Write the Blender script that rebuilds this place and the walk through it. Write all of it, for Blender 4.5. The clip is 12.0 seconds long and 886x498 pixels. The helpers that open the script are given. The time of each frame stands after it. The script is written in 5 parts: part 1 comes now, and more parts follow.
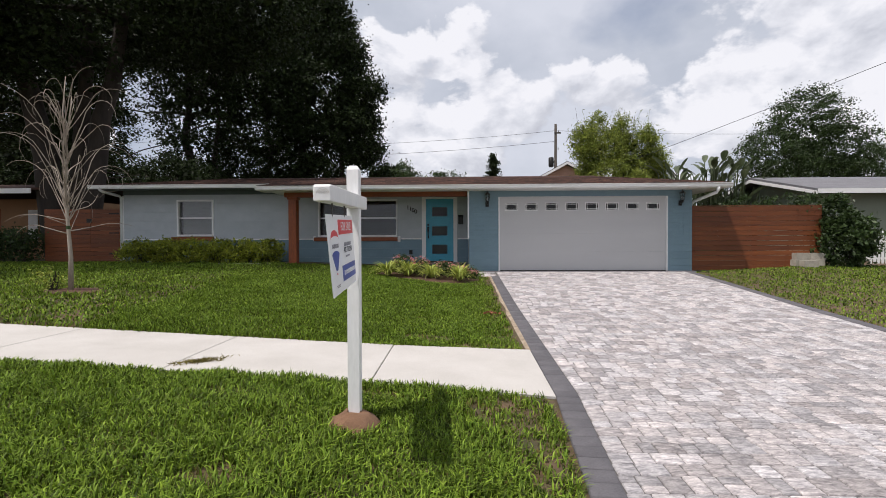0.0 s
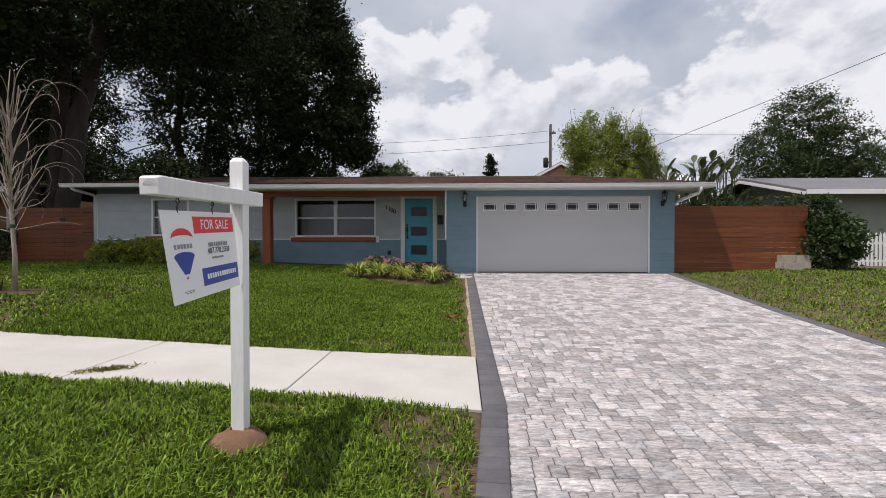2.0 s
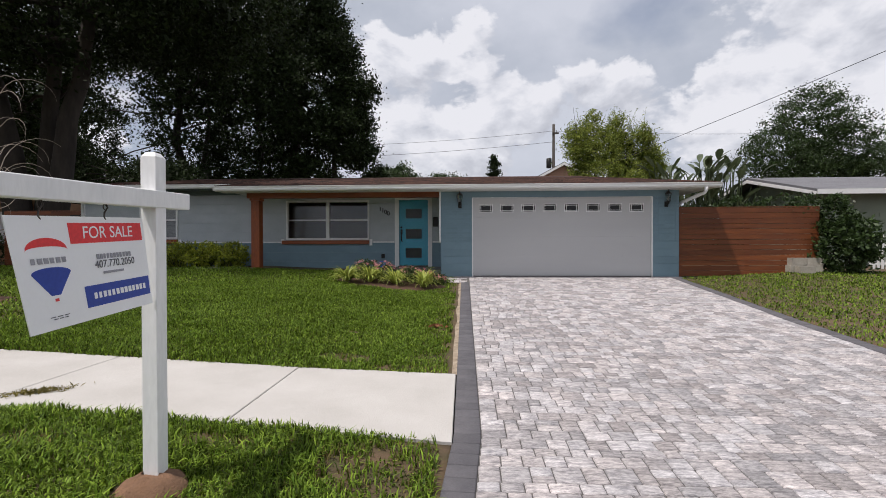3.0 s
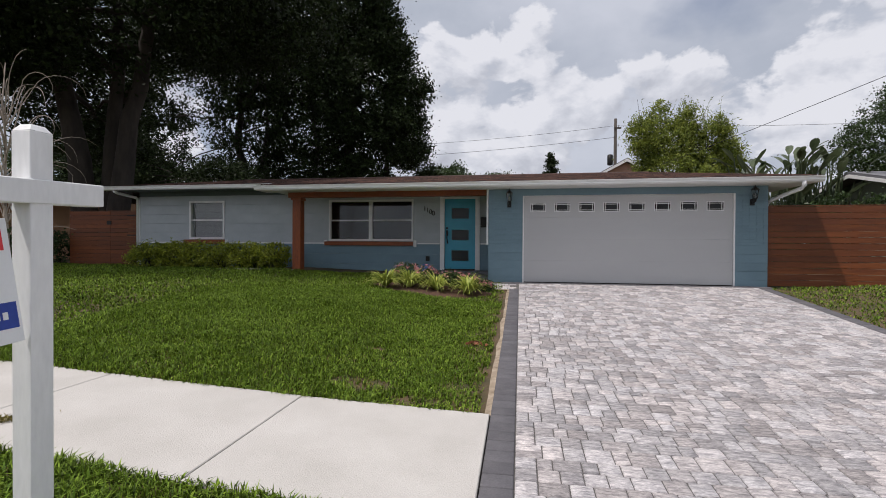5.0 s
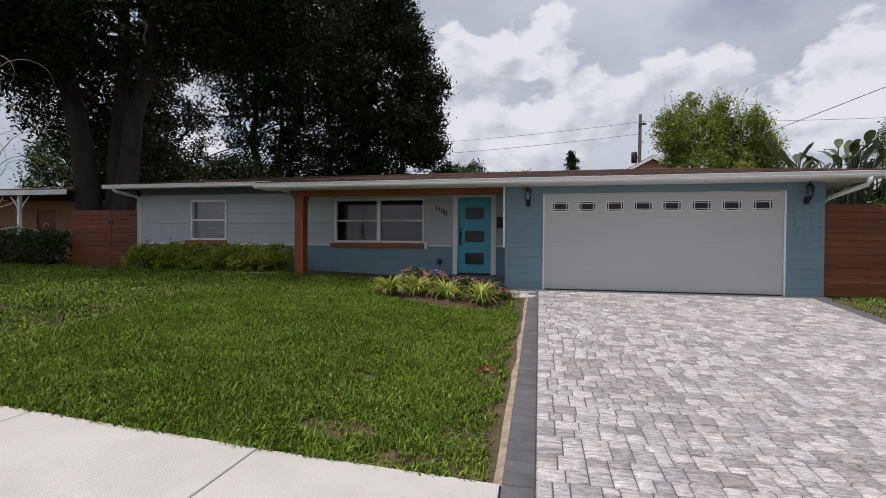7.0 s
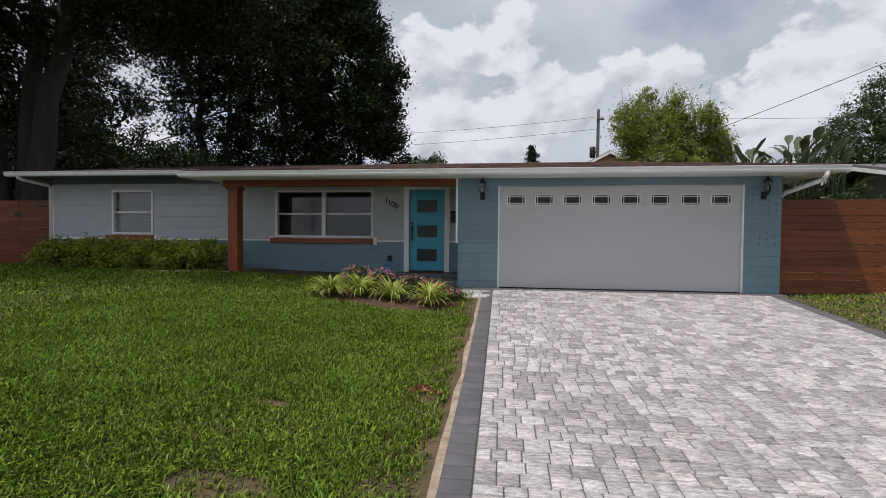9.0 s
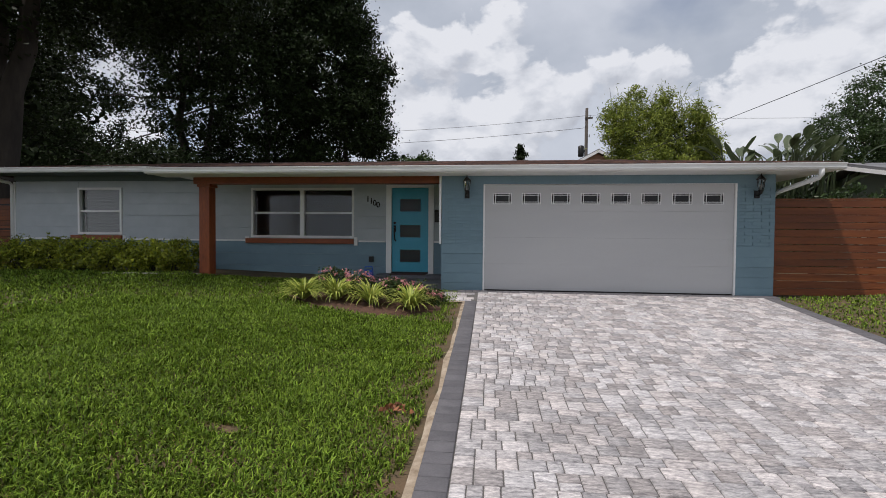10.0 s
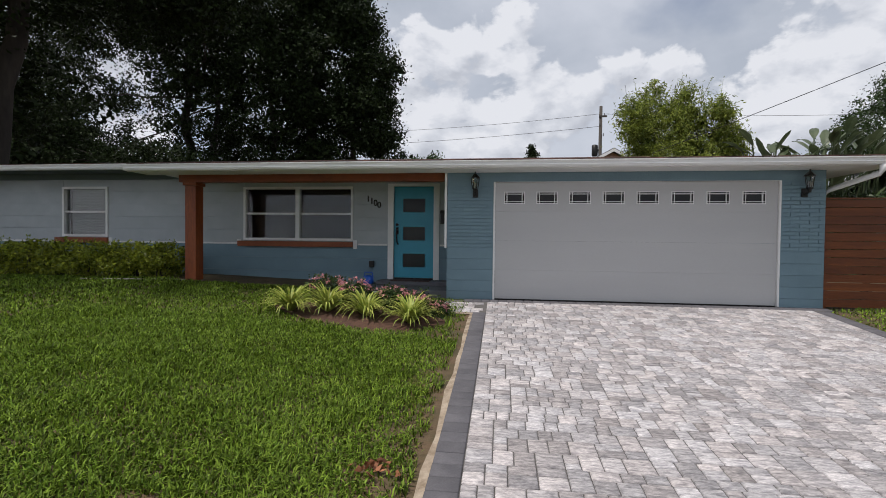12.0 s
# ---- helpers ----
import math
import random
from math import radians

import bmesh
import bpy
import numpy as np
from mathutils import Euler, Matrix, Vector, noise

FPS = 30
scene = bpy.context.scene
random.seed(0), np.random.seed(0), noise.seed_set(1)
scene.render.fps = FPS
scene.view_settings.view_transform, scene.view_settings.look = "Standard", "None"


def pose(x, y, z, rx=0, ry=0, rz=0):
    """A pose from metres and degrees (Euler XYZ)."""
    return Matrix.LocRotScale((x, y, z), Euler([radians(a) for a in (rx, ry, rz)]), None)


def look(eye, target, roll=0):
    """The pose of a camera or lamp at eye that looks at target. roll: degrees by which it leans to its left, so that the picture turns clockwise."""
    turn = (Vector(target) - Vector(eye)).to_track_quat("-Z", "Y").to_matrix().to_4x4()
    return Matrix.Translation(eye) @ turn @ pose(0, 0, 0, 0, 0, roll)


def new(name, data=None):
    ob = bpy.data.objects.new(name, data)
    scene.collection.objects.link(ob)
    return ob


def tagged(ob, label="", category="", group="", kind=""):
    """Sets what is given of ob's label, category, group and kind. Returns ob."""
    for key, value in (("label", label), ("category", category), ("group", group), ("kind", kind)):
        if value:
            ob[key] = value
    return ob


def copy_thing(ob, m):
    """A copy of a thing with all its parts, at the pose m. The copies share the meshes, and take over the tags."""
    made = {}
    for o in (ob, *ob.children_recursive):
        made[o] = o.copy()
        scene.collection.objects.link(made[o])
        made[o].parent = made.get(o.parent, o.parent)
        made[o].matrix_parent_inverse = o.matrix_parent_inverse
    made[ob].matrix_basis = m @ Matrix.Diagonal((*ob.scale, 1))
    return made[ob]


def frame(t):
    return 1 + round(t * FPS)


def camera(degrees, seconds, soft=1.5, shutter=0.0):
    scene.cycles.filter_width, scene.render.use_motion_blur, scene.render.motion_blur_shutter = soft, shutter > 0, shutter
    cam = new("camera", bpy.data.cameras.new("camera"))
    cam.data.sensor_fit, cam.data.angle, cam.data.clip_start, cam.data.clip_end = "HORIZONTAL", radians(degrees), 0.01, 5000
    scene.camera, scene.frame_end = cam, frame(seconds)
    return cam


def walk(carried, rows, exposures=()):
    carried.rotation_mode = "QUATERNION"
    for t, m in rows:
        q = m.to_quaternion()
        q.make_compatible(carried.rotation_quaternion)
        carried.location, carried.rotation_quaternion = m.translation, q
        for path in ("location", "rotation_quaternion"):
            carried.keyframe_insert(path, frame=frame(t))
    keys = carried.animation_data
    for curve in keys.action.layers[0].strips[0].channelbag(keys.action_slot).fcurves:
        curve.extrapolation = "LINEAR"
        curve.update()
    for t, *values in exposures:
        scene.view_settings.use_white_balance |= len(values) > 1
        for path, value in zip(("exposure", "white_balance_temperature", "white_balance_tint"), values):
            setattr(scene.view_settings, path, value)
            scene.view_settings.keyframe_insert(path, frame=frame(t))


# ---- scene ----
cam = camera(88.1, 12.0, soft=0.9)
PATH = [
    (0, (-1.194, -13.478, 0.829), (-1.259, -11.479, 0.802), -0.2),
    (0.5, (-1.069, -13.32, 0.835), (-1.114, -11.32, 0.81), -0.2),
    (1, (-0.907, -13.247, 0.834), (-0.965, -11.248, 0.81), -0.2),
    (1.5, (-0.661, -13.221, 0.835), (-0.726, -11.222, 0.81), -0.1),
    (2, (-0.499, -13.142, 0.827), (-0.569, -11.144, 0.803), -0.0),
    (2.5, (-0.374, -12.91, 0.838), (-0.444, -10.912, 0.815), 0.1),
    (2.7, (-0.307, -12.796, 0.855), (-0.384, -10.797, 0.835), 0.0),
    (4.3, (-0.028, -12.053, 0.9), (-0.241, -10.065, 0.883), 0.1),
    (4.5, (-0.041, -11.93, 0.929), (-0.285, -9.945, 0.909), 0.1),
    (5, (-0.061, -11.668, 0.93), (-0.393, -9.696, 0.912), 0.3),
    (5.5, (-0.025, -11.408, 0.956), (-0.439, -9.451, 0.935), 0.5),
    (6, (-0.023, -11.183, 0.954), (-0.474, -9.234, 0.937), 0.5),
    (6.5, (-0.102, -10.919, 0.996), (-0.542, -8.968, 0.977), 0.5),
    (7, (-0.081, -10.668, 1.001), (-0.492, -8.711, 0.981), 0.5),
    (7.5, (0.042, -10.474, 1.019), (-0.332, -8.509, 0.992), 0.5),
    (7.7, (0.076, -10.416, 1.01), (-0.283, -8.449, 0.983), 0.5),
    (9.3, (0.067, -9.704, 1.064), (-0.167, -7.718, 1.016), 0.4),
    (9.5, (0.102, -9.605, 1.072), (-0.124, -7.618, 1.027), 0.3),
    (10, (0.147, -9.407, 1.074), (-0.058, -7.418, 1.024), 0.5),
    (10.5, (0.121, -9.176, 1.083), (-0.06, -7.185, 1.032), 0.5),
    (11, (0.071, -8.968, 1.102), (-0.095, -6.975, 1.052), 0.5),
    (11.5, (0.091, -8.752, 1.096), (-0.098, -6.762, 1.05), 0.5),
    (12, (0.14, -8.496, 1.115), (-0.11, -6.512, 1.07), 0.6),
]
walk(cam, [(t, look(e, g, r)) for t, e, g, r in PATH],
     exposures=[(0, 0.1, 6450, 16), (1.5, 0.04, 6450, 16), (3.5, -0.06, 6400, 16), (5.5, -0.14, 6350, 16), (8.5, -0.13, 6350, 15), (12, -0.1, 6350, 14)])

# ---- light ----
SUN = Vector((-0.38, -0.262, 1.0)).normalized()
world = bpy.data.worlds.new("sky")
scene.world = world
world.use_nodes = True
wt = world.node_tree
wt.nodes.clear()


def wn(kind, **kw):
    n = wt.nodes.new(kind)
    for k, v in kw.items():
        n.inputs[k].default_value = v
    return n


def wmath(op, a, b=None):
    n = wt.nodes.new("ShaderNodeMath")
    n.operation = op
    for i, v in enumerate((a, b)):
        if v is None:
            continue
        if isinstance(v, (int, float)):
            n.inputs[i].default_value = v
        else:
            wt.links.new(v, n.inputs[i])
    return n.outputs[0]


sky = wt.nodes.new("ShaderNodeTexSky")
sky.sky_type, sky.sun_disc = "NISHITA", False
sky.sun_elevation = math.asin(SUN.z)
sky.sun_rotation = math.atan2(SUN.x, SUN.y)
sky.air_density, sky.dust_density = 1.0, 1.5
coord = wt.nodes.new("ShaderNodeTexCoord")
# billowing clouds: a density over the sky's directions, lit from above
stretch = wt.nodes.new("ShaderNodeVectorMath")
stretch.operation = "MULTIPLY"
stretch.inputs[1].default_value = (1.0, 1.0, 1.55)
wt.links.new(coord.outputs["Generated"], stretch.inputs[0])


def cloud_noise(scale, detail, rough, dist=0.0, shift=(0, 0, 0)):
    mv = wt.nodes.new("ShaderNodeVectorMath")
    mv.inputs[1].default_value = (shift[0] + 1.37, shift[1] + 0.2, shift[2] + 0.61)
    wt.links.new(stretch.outputs[0], mv.inputs[0])
    n = wn("ShaderNodeTexNoise", Scale=scale, Detail=detail, Roughness=rough, Distortion=dist)
    wt.links.new(mv.outputs[0], n.inputs["Vector"])
    return n.outputs[0]


def ramp(tree, src, stops):
    r = tree.nodes.new("ShaderNodeValToRGB")
    e = r.color_ramp.elements
    while len(e) < len(stops):
        e.new(0.5)
    for el, (p, c) in zip(e, stops):
        el.position = p
        el.color = (c, c, c, 1) if isinstance(c, (int, float)) else (*c, 1)
    tree.links.new(src, r.inputs[0])
    return r.outputs[0]


def billow(scale, shift=(0, 0, 0), detail=4.0):
    """Heaped rounded puffs: smooth cells within cells, bent by a little noise."""
    mv = wt.nodes.new("ShaderNodeVectorMath")
    mv.inputs[1].default_value = (shift[0] + 1.37, shift[1] + 0.2, shift[2] + 0.61)
    wt.links.new(stretch.outputs[0], mv.inputs[0])
    bend = wn("ShaderNodeTexNoise", Scale=scale * 1.2, Detail=3, Roughness=0.5)
    wt.links.new(mv.outputs[0], bend.inputs["Vector"])
    off = wt.nodes.new("ShaderNodeVectorMath")
    off.operation = "MULTIPLY_ADD"
    off.inputs[1].default_value = (0.16, 0.16, 0.16)
    wt.links.new(bend.outputs["Color"], off.inputs[0])
    wt.links.new(mv.outputs[0], off.inputs[2])
    v = wt.nodes.new("ShaderNodeTexVoronoi")
    v.feature = "SMOOTH_F1"
    v.normalize = True
    for k, x in (("Scale", scale), ("Detail", detail), ("Roughness", 0.5), ("Lacunarity", 2.3), ("Smoothness", 0.35)):
        v.inputs[k].default_value = x
    wt.links.new(off.outputs[0], v.inputs["Vector"])
    return wmath("SUBTRACT", 1.0, v.outputs["Distance"])


def heap(shift=(0, 0, 0)):
    return wmath("ADD", wmath("MULTIPLY", billow(5.5, shift), 0.5), cloud_noise(2.6, 7, 0.55, 0.1, shift))


dens = heap()
def blend(factor, a, b):
    n = wt.nodes.new("ShaderNodeMix")
    n.data_type = "RGBA"
    wt.links.new(factor, n.inputs["Factor"])
    wt.links.new(a, n.inputs["A"])
    wt.links.new(b, n.inputs["B"])
    return n.outputs["Result"]


def bright(colour, gain):
    n = wt.nodes.new("ShaderNodeVectorMath")
    n.operation = "SCALE"
    n.inputs["Scale"].default_value = gain
    wt.links.new(colour, n.inputs[0])
    return n.outputs[0]


# a soft grey-white veil with a few blue gaps, and heaped white clouds before it
veil_cover = ramp(wt, cloud_noise(2.0, 6, 0.5, 0.1, (4, 2, 1)), [(0.36, 0.5), (0.46, 0.94)])
veil = ramp(wt, cloud_noise(3.0, 8, 0.55, 0.1, (2, 1, 0)), [(0.36, (0.58, 0.64, 0.71)), (0.64, (0.78, 0.83, 0.89))])
edge_lit = wmath("SUBTRACT", dens, heap((-0.022, -0.01, 0.05)))
body = wmath("MULTIPLY", cloud_noise(1.9, 4, 0.5, 0.0, (2, 1, 0)), 0.75)
tone = wmath("ADD", wmath("MULTIPLY", edge_lit, 1.9), wmath("ADD", body, 0.17))
puffs = ramp(wt, tone, [(0.3, (0.53, 0.56, 0.62)), (0.47, (0.67, 0.71, 0.76)), (0.6, (0.84, 0.88, 0.92)), (0.7, (0.98, 1.01, 1.03))])
front = ramp(wt, dens, [(0.855, 0.0), (0.89, 1.0)])
sky_colour = blend(front, blend(veil_cover, sky.outputs[0], bright(veil, 8.4)), bright(puffs, 8.4))
bg = wn("ShaderNodeBackground", Strength=0.1)
wt.links.new(sky_colour, bg.inputs["Color"])
wo = wt.nodes.new("ShaderNodeOutputWorld")
wt.links.new(bg.outputs[0], wo.inputs[0])

sun = new("sun", bpy.data.lights.new("sun", "SUN"))
sun.data.energy, sun.data.angle, sun.data.color = 3.9, radians(0.6), (1.0, 0.95, 0.87)
sun.matrix_world = look(SUN * 60, (0, 0, 0))


# ---- materials ----
def surf(name, a, b=None, scale=6.0, rough=0.6, bump=0.0, bscale=60.0, metal=0.0, pick="", spread=0.0,
         stretch=(1, 1, 1), stain=0.0, spec=0.5, through_light=0.0, grain=0.1, tint=0.0):
    """A surface of two colours in patches, with grain, fine relief and, per piece, its own shade."""
    m = bpy.data.materials.new(name)
    m.use_nodes = True
    t = m.node_tree
    p = t.nodes["Principled BSDF"]
    p.inputs["Roughness"].default_value = rough
    p.inputs["Metallic"].default_value = metal
    p.inputs["Specular IOR Level"].default_value = spec
    b = b or tuple(c * 0.82 for c in a)
    tc = t.nodes.new("ShaderNodeTexCoord")
    mp = t.nodes.new("ShaderNodeMapping")
    mp.inputs["Scale"].default_value = stretch
    t.links.new(tc.outputs["Object"], mp.inputs[0])
    vec = mp.outputs[0]
    rnd = None
    if pick == "object":
        rnd = t.nodes.new("ShaderNodeObjectInfo").outputs["Random"]
    elif pick == "island":
        rnd = t.nodes.new("ShaderNodeNewGeometry").outputs["Random Per Island"]
    if rnd is not None:
        ad = t.nodes.new("ShaderNodeVectorMath")
        sc = t.nodes.new("ShaderNodeVectorMath")
        sc.operation = "SCALE"
        sc.inputs[0].default_value = (31, 17, 23)
        t.links.new(rnd, sc.inputs["Scale"])
        t.links.new(vec, ad.inputs[0])
        t.links.new(sc.outputs[0], ad.inputs[1])
        vec = ad.outputs[0]
    n1 = t.nodes.new("ShaderNodeTexNoise")
    n1.inputs["Scale"].default_value, n1.inputs["Detail"].default_value, n1.inputs["Roughness"].default_value = scale, 6, 0.6
    t.links.new(vec, n1.inputs["Vector"])
    r = ramp(t, n1.outputs[0], [(0.33, b), (0.67, a)])
    col = r
    n2 = t.nodes.new("ShaderNodeTexNoise")
    n2.inputs["Scale"].default_value, n2.inputs["Detail"].default_value = bscale, 3
    t.links.new(vec, n2.inputs["Vector"])
    hsv = t.nodes.new("ShaderNodeHueSaturation")
    t.links.new(col, hsv.inputs["Color"])
    mr = t.nodes.new("ShaderNodeMapRange")
    mr.inputs["To Min"].default_value, mr.inputs["To Max"].default_value = 1 - grain - stain, 1 + grain
    mr.inputs["From Min"].default_value, mr.inputs["From Max"].default_value = 0.3, 0.7
    t.links.new(n2.outputs[0], mr.inputs[0])
    val = mr.outputs[0]
    if rnd is not None and spread:
        m2 = t.nodes.new("ShaderNodeMapRange")
        m2.inputs["To Min"].default_value, m2.inputs["To Max"].default_value = 1 - spread, 1 + spread
        t.links.new(rnd, m2.inputs[0])
        mu = t.nodes.new("ShaderNodeMath")
        mu.operation = "MULTIPLY"
        t.links.new(val, mu.inputs[0])
        t.links.new(m2.outputs[0], mu.inputs[1])
        val = mu.outputs[0]
    t.links.new(val, hsv.inputs["Value"])
    if rnd is not None and tint:
        wh = t.nodes.new("ShaderNodeTexWhiteNoise")
        wh.noise_dimensions = "1D"
        t.links.new(rnd, wh.inputs["W"])
        cast = t.nodes.new("ShaderNodeMix")
        cast.data_type = "RGBA"
        cast.blend_type = "MULTIPLY"
        cast.inputs["Factor"].default_value = 1.0
        pair = ramp(t, wh.outputs[0], [(0.2, (1 - tint, 1.0, 1 + tint)), (0.8, (1 + tint, 1 - tint * 0.3, 1 - tint))])
        t.links.new(col, cast.inputs["A"])
        t.links.new(pair, cast.inputs["B"])
        t.links.new(cast.outputs["Result"], hsv.inputs["Color"])
    t.links.new(hsv.outputs[0], p.inputs["Base Color"])
    if bump:
        bp = t.nodes.new("ShaderNodeBump")
        bp.inputs["Strength"].default_value, bp.inputs["Distance"].default_value = bump, 0.01
        t.links.new(n2.outputs[0], bp.inputs["Height"])
        t.links.new(bp.outputs[0], p.inputs["Normal"])
    if through_light:
        tr = t.nodes.new("ShaderNodeBsdfTranslucent")
        t.links.new(hsv.outputs[0], tr.inputs[0])
        ms = t.nodes.new("ShaderNodeMixShader")
        ms.inputs[0].default_value = through_light
        t.links.new(p.outputs[0], ms.inputs[1])
        t.links.new(tr.outputs[0], ms.inputs[2])
        t.links.new(ms.outputs[0], t.nodes["Material Output"].inputs[0])
    return m


def glass(name, tint, rough=0.02):
    m = bpy.data.materials.new(name)
    m.use_nodes = True
    t = m.node_tree
    p = t.nodes["Principled BSDF"]
    p.inputs["Base Color"].default_value = (*tint, 1)
    p.inputs["Roughness"].default_value = rough
    p.inputs["Transmission Weight"].default_value = 1.0
    p.inputs["IOR"].default_value = 1.45
    return m


